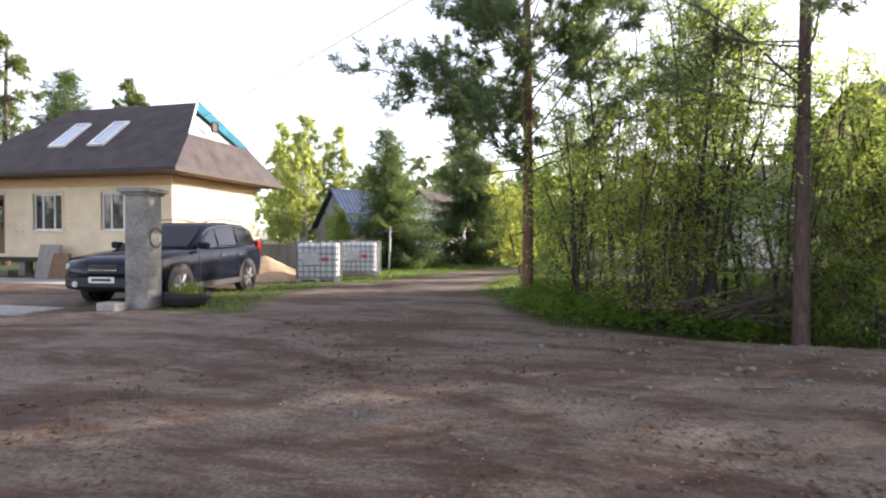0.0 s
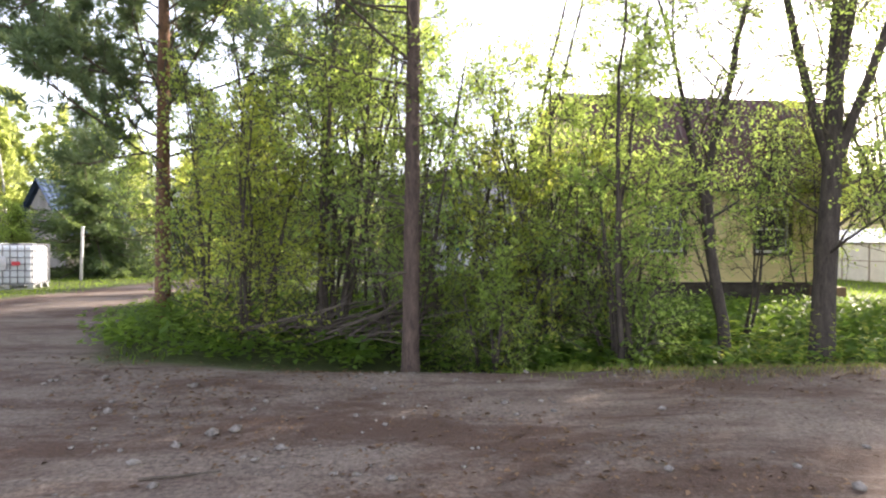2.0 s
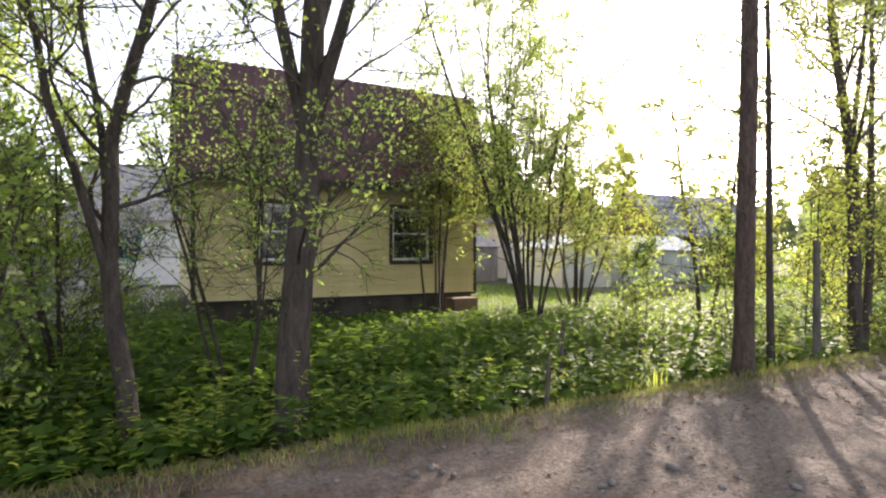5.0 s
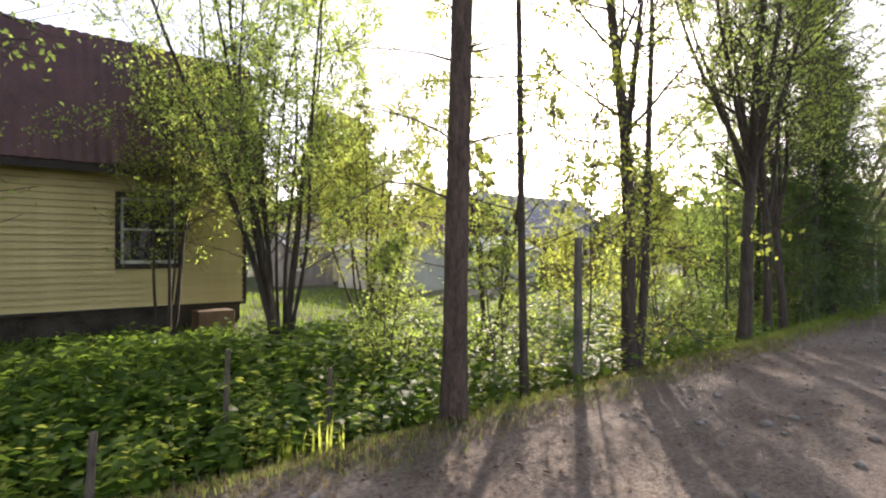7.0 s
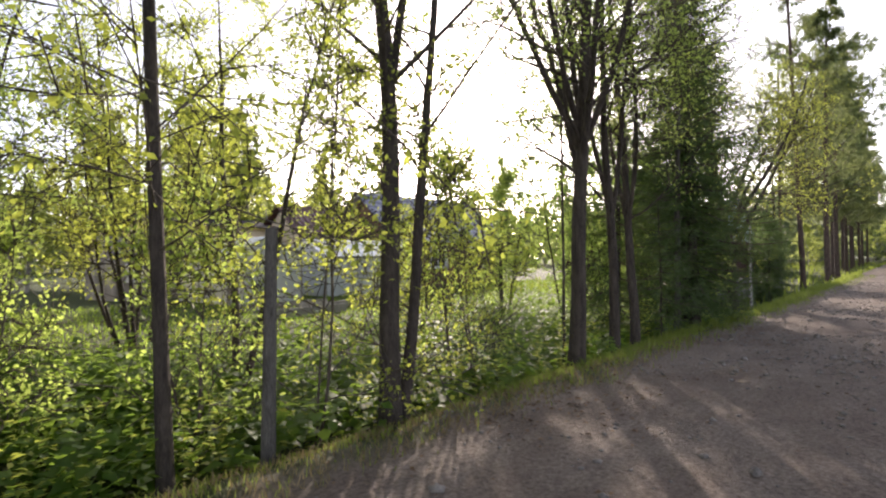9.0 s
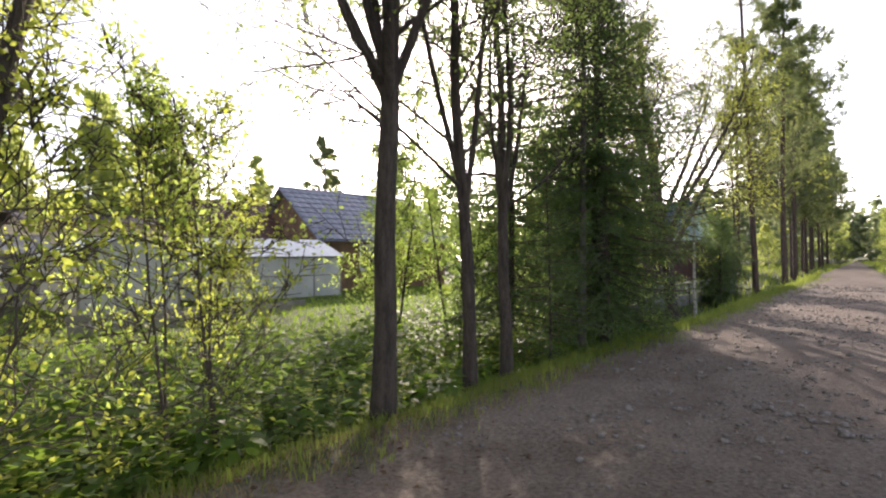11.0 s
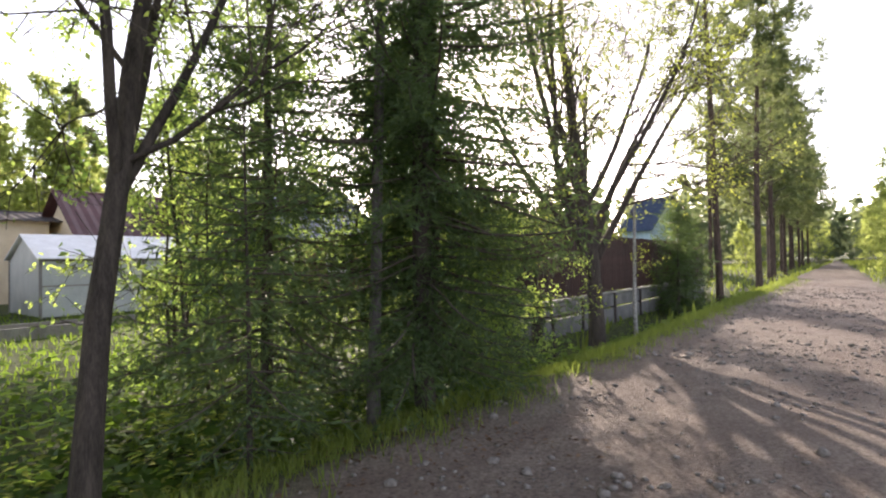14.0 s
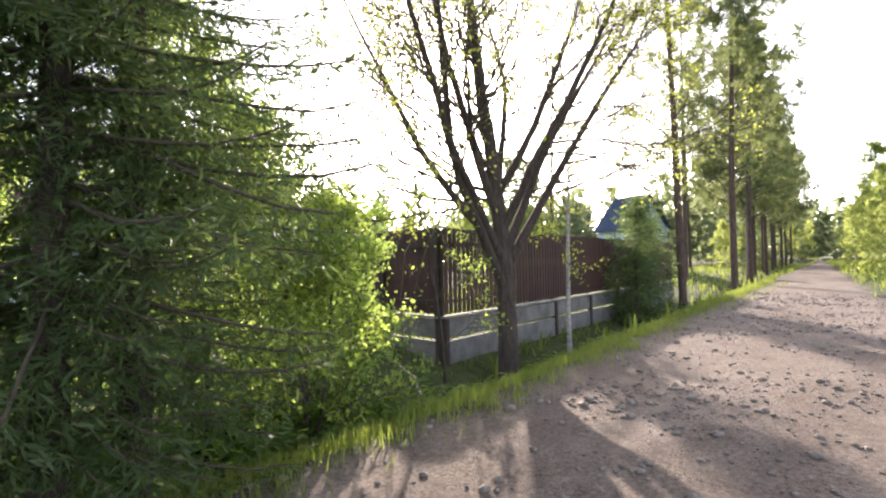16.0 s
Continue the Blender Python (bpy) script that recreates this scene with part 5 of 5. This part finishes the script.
def greenhouse(x, y, turn, w, d, eave, ridge, label, roof_mat):
    g = thing("greenhouse", label, "greenhouse", pose(x, y, -0.03, 0, 0, turn), "greenhouses")
    n = max(2, round(w / 1.1))
    for i in range(n):
        a, b = w * i / n, w * (i + 1) / n
        for yy in (0, d - 0.01):
            part("wall_sheet", box_bm(a + 0.03, b - 0.03, yy, yy + 0.01, 0.06, eave - 0.02), M_POLY, g)
    for i in range(n + 1):
        xx = w * i / n
        for yy in (-0.02, d - 0.03):
            part("post", box_bm(xx - 0.028, xx + 0.028, yy, yy + 0.05, 0, eave), M_GREYWOOD, g)
    for yy in (-0.022, d - 0.03):
        part("rail", box_bm(-0.03, w + 0.03, yy, yy + 0.05, eave, eave + 0.045), M_GREYWOOD, g)
        part("rail", box_bm(0.03, w - 0.03, yy + 0.012, yy + 0.045, eave * 0.55, eave * 0.55 + 0.04), M_GREYWOOD, g)
    for xx in (-0.005, w - 0.005):
        part("gable_sheet", prism_bm([(xx, 0, 0.06), (xx, d, 0.06), (xx, d, eave), (xx, d / 2, ridge - 0.03), (xx, 0, eave)], (0.01, 0, 0)), M_POLY, g)
    for s in (0, 1):
        y0, y1 = ((-0.12, d / 2), (d + 0.12, d / 2))[s]
        part("roof_sheet", prism_bm([(-0.1, y0, eave + 0.03), (w + 0.1, y0, eave + 0.03), (w + 0.1, y1, ridge), (-0.1, y1, ridge)], (0, 0, 0.025)), roof_mat, g)


greenhouse(14.5, 15.3, -1, 4.4, 2.6, 1.36, 2.0, "greenhouse with white translucent roof and milky walls", M_WHITE)
greenhouse(12.9, 14.3, 88, 3.6, 2.2, 1.4, 1.95, "framed greenhouse of milky sheets beside the lawn", M_POLY)
for i, (x, y, w, t) in enumerate([(11.2, 12.4, 2.6, 3), (12.6, 11.4, 3.2, -2), (10.6, 10.6, 2.4, 6), (14.2, 12.3, 2.2, 1)]):
    b = part("bed_board", box_bm(-w / 2, w / 2, -0.025, 0.025, -0.1, 0.2, 0.005), M_GREYWOOD, None, at=pose(x, y, gz(x, y), 0, 0, t))
    tagged(b, "weathered board edging a vegetable bed", "board", "bed boards")
bx = part("wooden_box", box_bm(-0.28, 0.28, -0.2, 0.2, 0, 0.36, 0.01), M_BROWNWOOD, None, at=pose(3.75, 9.3, gz(3.75, 9.3)))
tagged(bx, "dark wooden box by the house corner", "box")


# ---- fence with concrete base ----
def picket_fence():
    f = thing("picket_fence", "maroon picket fence on a grey concrete slab base", "fence", pose(19.9, 5.5, 0))
    zb, zt = -0.5, 0.3

    def run(length, turn, ox, oy, open_from):
        base = Matrix.Translation((ox, oy, 0)) @ pose(0, 0, 0, 0, 0, turn)
        n = math.ceil(length / 2.0)
        for i in range(n):
            a, b = i * length / n, (i + 1) * length / n
            part("base_slab", box_bm(a + 0.05, b - 0.05, 0, 0.08, zb, -0.04, 0.012), M_SLAB, f, at=base)
            part("base_slab", box_bm(a + 0.05, b - 0.05, 0.004, 0.084, 0.0, zt, 0.012), M_SLAB, f, at=base)
            part("base_post", box_bm(a - 0.045, a + 0.045, -0.03, 0.1, zb - 0.2, zt + 0.02, 0.008), M_DARKTRIM, f, at=base)
            part("fence_post", box_bm(a - 0.03, a + 0.03, 0.06, 0.12, zt, 1.72), M_DARKTRIM, f, at=base)
        part("coping", box_bm(-0.05, length + 0.05, -0.03, 0.12, zt + 0.02, zt + 0.055, 0.006), M_OLDCONC, f, at=base)
        for z in (0.55, 1.45):
            part("rail", box_bm(0, length, 0.06, 0.1, z, z + 0.05), M_DARKTRIM, f, at=base)
        rng = np.random.default_rng(int(length * 10))
        me = bpy.data.meshes.new("picket")
        bm = box_bm(-0.041, 0.041, 0.03, 0.05, zt + 0.08, 1.74)
        bm.to_mesh(me)
        bm.free()
        me.materials.append(M_PICKET)
        x = 0.06
        while x < length:
            part("picket", me, None, f, at=base @ pose(x, 0, rng.uniform(-0.012, 0.012), 0, rng.uniform(-0.3, 0.3), 0))
            x += 0.09 if x < open_from else 0.124
        return base

    run(14.0, 0.8, 0, 0, 0.0)
    run(4.2, 80, 0.02, 0.12, 9)


picket_fence()
pst = part("old_post", cyl_bm((5.62, 3.53, -0.4), (5.68, 3.56, 1.42), 0.052, 0.04, 10), M_GREYBARK)
tagged(pst, "weathered round wooden post at the ditch", "post")
for i, (x, y, h) in enumerate([(1.35, 3.55, 0.45), (3.0, 4.0, 0.75), (2.4, 4.6, 0.9)]):
    z = gz(x, y)
    tagged(part("stake", cyl_bm((x, y, z - 0.1), (x + 0.03, y, z + h), 0.025, 0.02, 8), M_DEADWOOD), "old grey stake standing in the weeds", "stake", "stakes")
# overhead cable towards the cream house
wire = bmesh.new()
a, b = Vector((-21.0, 11.6, 5.3)), Vector((-6.4, 3.9, 7.2))
pts = [a.lerp(b, t) - Vector((0, 0, 0.12 * 4 * t * (1 - t))) for t in np.linspace(0, 1, 15)]
for p, q in zip(pts, pts[1:]):
    cyl_bm(p, q, 0.009, seg=6, bm=wire)
tagged(part("cable", wire, M_WIRE), "black overhead cable running to the house gable", "cable")


# ---- car ----
def loft(rings, caps=True):
    bm = bmesh.new()
    vs = [[bm.verts.new(p) for p in r] for r in rings]
    n = len(vs[0])
    for a, b in zip(vs, vs[1:]):
        for i in range(n):
            bm.faces.new((a[i], a[(i + 1) % n], b[(i + 1) % n], b[i]))
    if caps:
        bm.faces.new(list(reversed(vs[0])))
        bm.faces.new(vs[-1])
    bmesh.ops.recalc_face_normals(bm, faces=bm.faces)
    for f in bm.faces:
        f.smooth = True
    return bm


def parked_car():
    c = thing("parked_car", "dark blue estate-type four-wheel-drive car parked in the yard", "car", pose(-17.3, 6.1, 0.0, 0, 0, -83))
    c.scale = (0.95, 0.95, 0.95)
    st = [(2.40, 0.42, 0.74, 0.72), (2.32, 0.3, 0.84, 0.84), (2.1, 0.25, 0.93, 0.91), (1.6, 0.24, 1.0, 0.945), (0.95, 0.24, 1.06, 0.95), (0, 0.24, 1.08, 0.95),
          (-1.2, 0.24, 1.1, 0.95), (-1.9, 0.26, 1.12, 0.94), (-2.25, 0.32, 1.1, 0.9), (-2.38, 0.42, 1.04, 0.84)]
    rings = []
    for x, zb, zt, w in st:
        half = [(0.6 * w, zb), (0.95 * w, zb + 0.04), (w, zb + 0.22), (w, (zb + zt) / 2 + 0.05), (w * 0.985, zt - 0.08), (w * 0.93, zt), (w * 0.5, zt + 0.025)]
        rings.append([(x, y, z) for y, z in half] + [(x, -y, z) for y, z in reversed(half)])
    part("body", loft(rings), M_CARPAINT, c)
    gh = [(1.0, 1.06, 0.86, 1.07, 0.82), (0.12, 1.08, 0.89, 1.6, 0.7), (-0.1, 1.08, 0.89, 1.66, 0.69), (-0.9, 1.1, 0.89, 1.71, 0.68), (-1.7, 1.1, 0.88, 1.67, 0.67), (-2.02, 1.1, 0.86, 1.61, 0.66), (-2.33, 1.1, 0.8, 1.16, 0.74)]
    rings = []
    for x, zb, wb, zr, wr in gh:
        half = [(wb, zb), (wr + 0.03, zr - 0.07), (wr - 0.04, zr - 0.015), (wr * 0.5, zr + 0.012)]
        rings.append([(x, y, z) for y, z in half] + [(x, -y, z) for y, z in reversed(half)])
    part("cabin", loft(rings), M_CARPAINT, c)

    def side(x, k, s):
        xs_ = [g[0] for g in gh][::-1]
        zb = np.interp(x, xs_, [g[1] for g in gh][::-1])
        wb = np.interp(x, xs_, [g[2] for g in gh][::-1])
        zr = np.interp(x, xs_, [g[3] for g in gh][::-1]) - 0.07
        wr = np.interp(x, xs_, [g[4] for g in gh][::-1]) + 0.03
        return (x, s * (wb + (wr - wb) * k), zb + (zr - zb) * k)

    for s in (1, -1):
        for xa, xb, ta, tb in ((0.62, -0.1, 0.1, 0.9), (-0.18, -1.0, 0.9, 0.92), (-1.1, -1.95, 0.92, 0.84)):
            xa2 = xa if xa < 0.3 else 0.0
            pts = [side(xa, 0.12, s), side(xb, 0.12, s), side(xb + (0.28 if xb < -1.5 else 0), 0.92, s), side(xa2, 0.92, s)]
            part("side_window", prism_bm(pts, (0, s * 0.008, 0)), M_CARGLASS, c)
        strip = bmesh.new()
        for xa, xb in ((0.7, 0.0), (0.0, -1.0), (-1.0, -2.0)):
            p, q = Vector(side(xa, 0.06, s)), Vector(side(xb, 0.06, s))
            cyl_bm(p, q, 0.014, seg=6, bm=strip)
        part("window_strip", strip, M_CHROME, c)
        arc = bmesh.new()
        up = [side(x, 0.97, s) for x in (0.35, 0.05, -0.4, -1.0, -1.6, -1.95)]
        for p, q in zip(up, up[1:]):
            cyl_bm(p, q, 0.012, seg=6, bm=arc)
        part("window_arch_strip", arc, M_CHROME, c)
        rail = bmesh.new()
        rp = [(0.05, s * 0.63, 1.66), (-0.1, s * 0.63, 1.73), (-0.9, s * 0.62, 1.78), (-1.6, s * 0.61, 1.74), (-1.75, s * 0.61, 1.67)]
        for p, q in zip(rp, rp[1:]):
            cyl_bm(p, q, 0.018, seg=8, bm=rail)
        part("roof_rail", rail, M_CLAD, c)
        m = part("wing_mirror", box_bm(0.62, 0.78, s * 1.03 - 0.11, s * 1.03 + 0.11, 1.08, 1.23, 0.03), M_CARPAINT, c)
        for x in (-0.25, -1.05):
            part("door_handle", box_bm(x - 0.09, x + 0.09, s * 0.955 - 0.012, s * 0.955 + 0.012, 0.9, 0.935, 0.006), M_CHROME, c)
        part("sill_cladding", box_bm(-1.05, 0.98, s * 0.945 - 0.02, s * 0.945 + 0.02, 0.23, 0.36, 0.01), M_CLAD, c)
        for x in (0.72, -0.15, -0.98):
            part("door_seam", box_bm(x - 0.004, x + 0.004, s * 0.951 - 0.003, s * 0.951 + 0.003, 0.4, 1.0), M_CLAD, c)
        part("headlight", box_bm(2.12, 2.36, s * 0.68 - 0.17, s * 0.68 + 0.17, 0.68, 0.82, 0.04), M_LAMP, c)
        part("tail_lamp", box_bm(-2.36, -2.2, s * 0.8 - 0.06, s * 0.8 + 0.06, 0.85, 1.25, 0.02), M_REDLAMP, c)
        for x in (1.43, -1.43):
            part("wheel_arch", cyl_bm((x, s * 0.8, 0.37), (x, s * 0.962, 0.37), 0.435, seg=28), M_CLAD, c)
            w = new("wheel")
            w.parent, w.matrix_basis = c, pose(x, s * 0.84, 0.35)
            bm = bmesh.new()
            prof = [(0.24, -0.11), (0.33, -0.115), (0.352, -0.08), (0.352, 0.08), (0.33, 0.135), (0.24, 0.13)]
            rr = [[bm.verts.new((r * math.cos(a), s * y, r * math.sin(a))) for a in np.linspace(0, 2 * math.pi, 29)[:-1]] for r, y in prof]
            for a, b in zip(rr, rr[1:] + rr[:1]):
                for i in range(28):
                    bm.faces.new((a[i], a[(i + 1) % 28], b[(i + 1) % 28], b[i]))
            bmesh.ops.recalc_face_normals(bm, faces=bm.faces)
            part("tyre", bm, M_RUBBER, w)
            rim = cyl_bm((0, s * 0.06, 0), (0, s * 0.1, 0), 0.07, seg=12)
            for k in range(6):
                a = k * math.pi / 3
                p, q = Vector((0.05 * math.cos(a), s * 0.1, 0.05 * math.sin(a))), Vector((0.24 * math.cos(a), s * 0.12, 0.24 * math.sin(a)))
                cyl_bm(p, q, 0.045, 0.032, 6, rim)
            part("rim", rim, M_RIM, w)
            part("brake_disc", cyl_bm((0, s * 0.03, 0), (0, s * 0.05, 0), 0.235, seg=24), M_CLAD, w)
    part("windscreen", prism_bm([(0.93, 0.76, 1.115), (0.93, -0.76, 1.115), (0.2, -0.64, 1.585), (0.2, 0.64, 1.585)], (0.012, 0, 0.02)), M_CARGLASS, c)
    part("rear_window", prism_bm([(-2.3, 0.68, 1.2), (-2.06, 0.6, 1.56), (-2.06, -0.6, 1.56), (-2.3, -0.68, 1.2)], (-0.012, 0, 0.008)), M_CARGLASS, c)
    part("grille", box_bm(2.34, 2.415, -0.3, 0.3, 0.62, 0.8, 0.02), M_CLAD, c)
    part("grille_bar", box_bm(2.405, 2.425, -0.3, 0.3, 0.69, 0.71), M_CHROME, c)
    part("bumper", box_bm(2.2, 2.44, -0.8, 0.8, 0.34, 0.56, 0.05), M_CLAD, c)
    part("number_plate", box_bm(2.44, 2.452, -0.26, 0.26, 0.46, 0.57), M_WHITE, c)
    part("plate_text", box_bm(2.452, 2.456, -0.2, 0.2, 0.49, 0.54), M_CLAD, c)
    for y in (0.55, -0.55):
        part("fog_lamp", cyl_bm((2.42, y, 0.43), (2.45, y, 0.43), 0.06, seg=14), M_LAMP, c)


parked_car()

# ---- low plants, litter and stones ----
def stuff(name, label, category, me):
    return tagged(new(name, me), label, category, kind="stuff")


def keep_plants(rng, p, power=1.0):
    return p[rng.uniform(0, 1, len(p)) > dirt_mask(p[:, 0], p[:, 1]) ** power]


# ditch and garden herbs
rng, p = scatter(201, 7600, -4.5, 17.5, 3.3, 8.6)
d = p[:, 1] - edge_y(p[:, 0])
keep = rng.uniform(0, 1, len(p)) < np.interp(d + 2.2 * smooth(5.0, 7.5, p[:, 0]) * (d > 1.6), [0.4, 0.85, 1.4, 3.8, 6.0], [0, 0.35, 1, 0.95, 0.1])
p = p[keep]
g = ground_pts(p)
tall = np.interp(p[:, 1] - edge_y(p[:, 0]), [0.4, 1.0, 2.5, 5], [0.25, 0.5, 0.5, 0.3])
r2, P, A, h = herb_bed(202, g, tall, 0.09, 10)
v, q = flat_leaves(r2, P, A, 0.115, 0.72)
stuff("nettle_bed", "dense bed of dark green nettles and goutweed in the ditch", "weeds", raw_mesh("nettle_bed", v, q, mat=M_HERB))
# low herbs under the thicket and along the fence
for seed, n, x0, x1, y0, y1, tl, nm in ((203, 3000, -10, -1, 4.0, 9.5, 0.4, "thicket floor"), (204, 1100, 16.0, 31, 3.7, 4.7, 0.22, "fence foot")):
    rng, p = scatter(seed, n, x0, x1, y0, y1)
    p = keep_plants(rng, p)
    r2, P, A, h = herb_bed(seed + 50, ground_pts(p), tl, 0.07, 8)
    v, q = flat_leaves(r2, P, A, 0.1, 0.65)
    stuff("undergrowth", "leafy green undergrowth covering the " + nm, "weeds", raw_mesh("undergrowth", v, q, mat=M_HERB))
# lit seedlings standing out of the verge
rng, p = scatter(205, 150, -3.0, 13.0, 3.5, 4.3)
g = ground_pts(p)
P, A = [], []
for k in range(26):
    lev = k / 26
    a = rng.uniform(0, 6.28, len(g))
    away = np.stack([np.cos(a), np.sin(a), np.full(len(g), 0.35)], -1)
    P.append(g + np.stack([0 * a, 0 * a, 0.1 + lev * rng.uniform(0.3, 0.75, len(g))], -1) + away * 0.012)
    A.append(away)
v, q = flat_leaves(rng, np.concatenate(P), np.concatenate(A), 0.062, 0.5)
stuff("seedlings", "upright light green seedlings along the verge", "weeds", raw_mesh("seedlings", v, q, mat=M_YLEAF))
# verge grass
rng, p = scatter(206, 80000, -5.0, 42.0, 2.55, 4.1)
d = p[:, 1] - edge_y(p[:, 0]) + 0.22 * wobble(p[:, 0], p[:, 1], 1.3)
p = p[rng.uniform(0, 1, len(p)) < np.interp(d, [-0.25, 0.05, 0.5, 1.0], [0.03, 0.75, 0.9, 0.25])]
grow = 0.45 + 0.55 * smooth(6.0, 12.0, p[:, 0])
p, grow = p[rng.uniform(0, 1, len(p)) < grow + 0.15 * wobble(p[:, 0], p[:, 1], 1.9)], None
hgt = 0.06 + 0.07 * smooth(6.0, 13.0, p[:, 0]) + 0.09 * np.clip(wobble(p[:, 0], p[:, 1], 0.9), 0, 1)
v, q, t = blades(207, ground_pts(p), hgt, 0.008, 0.9)
stuff("verge_grass", "short green grass along the dirt road", "grass", raw_mesh("verge_grass", v, q, t, M_GRASS))
rng, p = scatter(208, 9000, -4.0, 12.0, 2.7, 3.8)
v, q, t = blades(209, ground_pts(p), 0.065, 0.008, 1.6)
stuff("dry_grass", "flattened straw-coloured dry grass on the verge", "grass", raw_mesh("dry_grass", v, q, t, M_DRYGRASS))
# lawn and far meadow
rng, p = scatter(210, 34000, -6.0, 30.0, 5.2, 17.0)
p = p[~((p[:, 0] > -1.3) & (p[:, 0] < 4.6) & (p[:, 1] > 10.0))]
v, q, t = blades(211, ground_pts(p), 0.12, 0.018, 0.9)
stuff("lawn_grass", "bright sunlit lawn grass in the garden", "grass", raw_mesh("lawn_grass", v, q, t, M_LAWN))
rng, p = scatter(212, 26000, -20, -8.5, 3.5, 24)
p = keep_plants(rng, p, 0.3)
v, q, t = blades(213, ground_pts(p), 0.075, 0.014, 0.9)
stuff("lane_grass", "short grass strip beside the side lane", "grass", raw_mesh("lane_grass", v, q, t, M_LAWN))
rng, p = scatter(214, 9000, 20, 120, -6, 14)
p = keep_plants(rng, p, 0.3)
v, q, t = blades(215, ground_pts(p), 0.4, 0.07, 0.8)
stuff("roadside_grass", "tall grass tufts beside the far road", "grass", raw_mesh("roadside_grass", v, q, t, M_GRASS))
# a band of sword-shaped leaves at the ditch
rng, p = scatter(216, 40, 2.4, 2.9, 3.5, 3.75)
v, q, t = blades(217, ground_pts(p), 0.26, 0.018, 0.3)
stuff("lily_clump", "clump of upright light green sword leaves", "plant", raw_mesh("lily_clump", v, q, t, M_YLEAF))
# fallen leaves and bark scraps
rng, p = scatter(218, 60000, -13, 14, -3.2, 4.2)
w = np.where(p[:, 0] < -3.5, 0.75, np.interp(p[:, 1], [1.6, 2.6, 3.2], [0.1, 0.6, 1.0]))
w = w * np.clip(0.35 + 1.1 * wobble(p[:, 0], p[:, 1], 0.7), 0.06, 1)
p = p[rng.uniform(0, 1, len(p)) < w]
g = ground_pts(p) + np.array([0, 0, 0.006])
a = rng.uniform(0, 6.28, len(g))
v, q = flat_leaves(rng, g, np.stack([np.cos(a), np.sin(a), rng.uniform(0, 0.3, len(g))], -1), 0.042, 0.55)
stuff("fallen_leaves", "brown fallen leaves and bark scraps on the dirt", "leaf litter", raw_mesh("fallen_leaves", v, q, mat=M_LITTER))
# stones
rng, p = scatter(219, 26000, -11, 34, -1.2, 3.2)
p = p[rng.uniform(0, 1, len(p)) < np.clip(0.35 + wobble(p[:, 0], p[:, 1], 0.6, 4.0), 0.1, 1) * (0.22 + 0.78 * smooth(4, 13, p[:, 0]))]
m = len(p)
s = np.minimum(0.05, 0.008 + 0.009 * rng.exponential(1, m))
octa = np.array([(1, 0, 0), (0, 1, 0), (-1, 0, 0), (0, -1, 0), (0, 0, 0.7), (0, 0, -0.7), (0.6, 0.6, 0.35), (-0.6, 0.6, 0.35), (-0.6, -0.6, 0.35), (0.6, -0.6, 0.35)])
faces = np.array([(0, 6, 4), (6, 1, 4), (1, 7, 4), (7, 2, 4), (2, 8, 4), (8, 3, 4), (3, 9, 4), (9, 0, 4), (0, 1, 6), (1, 2, 7), (2, 3, 8), (3, 0, 9), (1, 0, 5), (2, 1, 5), (3, 2, 5), (0, 3, 5)])
v = ground_pts(p)[:, None] + (octa[None] * rng.uniform(0.65, 1.25, (m, 10, 1))) * s[:, None, None] + np.array([0, 0, 0.15]) * s[:, None, None]
stuff("road_gravel", "scattered grey stones pressed into the dirt road", "gravel", raw_mesh("road_gravel", v.reshape(-1, 3), tris=(np.arange(m)[:, None, None] * 10 + faces[None]).reshape(-1, 3), mat=M_STONE))
# brush pile of dead branches
rng = np.random.default_rng(220)
root = thing("brush_pile", "heap of dead grey branches under the thicket", "brush pile", pose(-7.0, 4.75, 0))
for i in range(70):
    w = Wood()
    a = rng.normal(0.4, 0.9)
    start = np.array([rng.uniform(-1.2, 0.9), rng.uniform(-0.4, 0.6), rng.uniform(0.02, 0.25)])
    line = bend_line(rng, start, (math.cos(a), math.sin(a) * 0.5, rng.uniform(0.05, 0.6)), rng.uniform(0.8, 2.0), 6, 0.12, -0.06)
    line[:, 2] = np.maximum(line[:, 2], 0.02)
    w.tube(line, rng.uniform(0.006, 0.018) * np.linspace(1, 0.3, 7), 5)
    part("dead_branch", w.mesh("dead_branch", M_DEADWOOD), None, root)
for i, (x, y, ln, a) in enumerate([(-9.6, -1.9, 0.5, 40), (-6.0, -2.4, 0.35, -30), (-7.4, 0.9, 0.4, 10)]):
    w = Wood()
    line = bend_line(np.random.default_rng(230 + i), (0, 0, 0.01), (1, 0, 0), ln, 5, 0.05, 0)
    line[:, 2] = 0.012
    w.tube(line, 0.008 * np.linspace(1, 0.5, 6), 6)
    st_ = part("fallen_twig", w.mesh("fallen_twig", M_DEADWOOD), None, at=pose(x, y, gz(x, y), 0, 0, a))
    tagged(st_, "short dead twig lying on the dirt", "twig", "twigs")
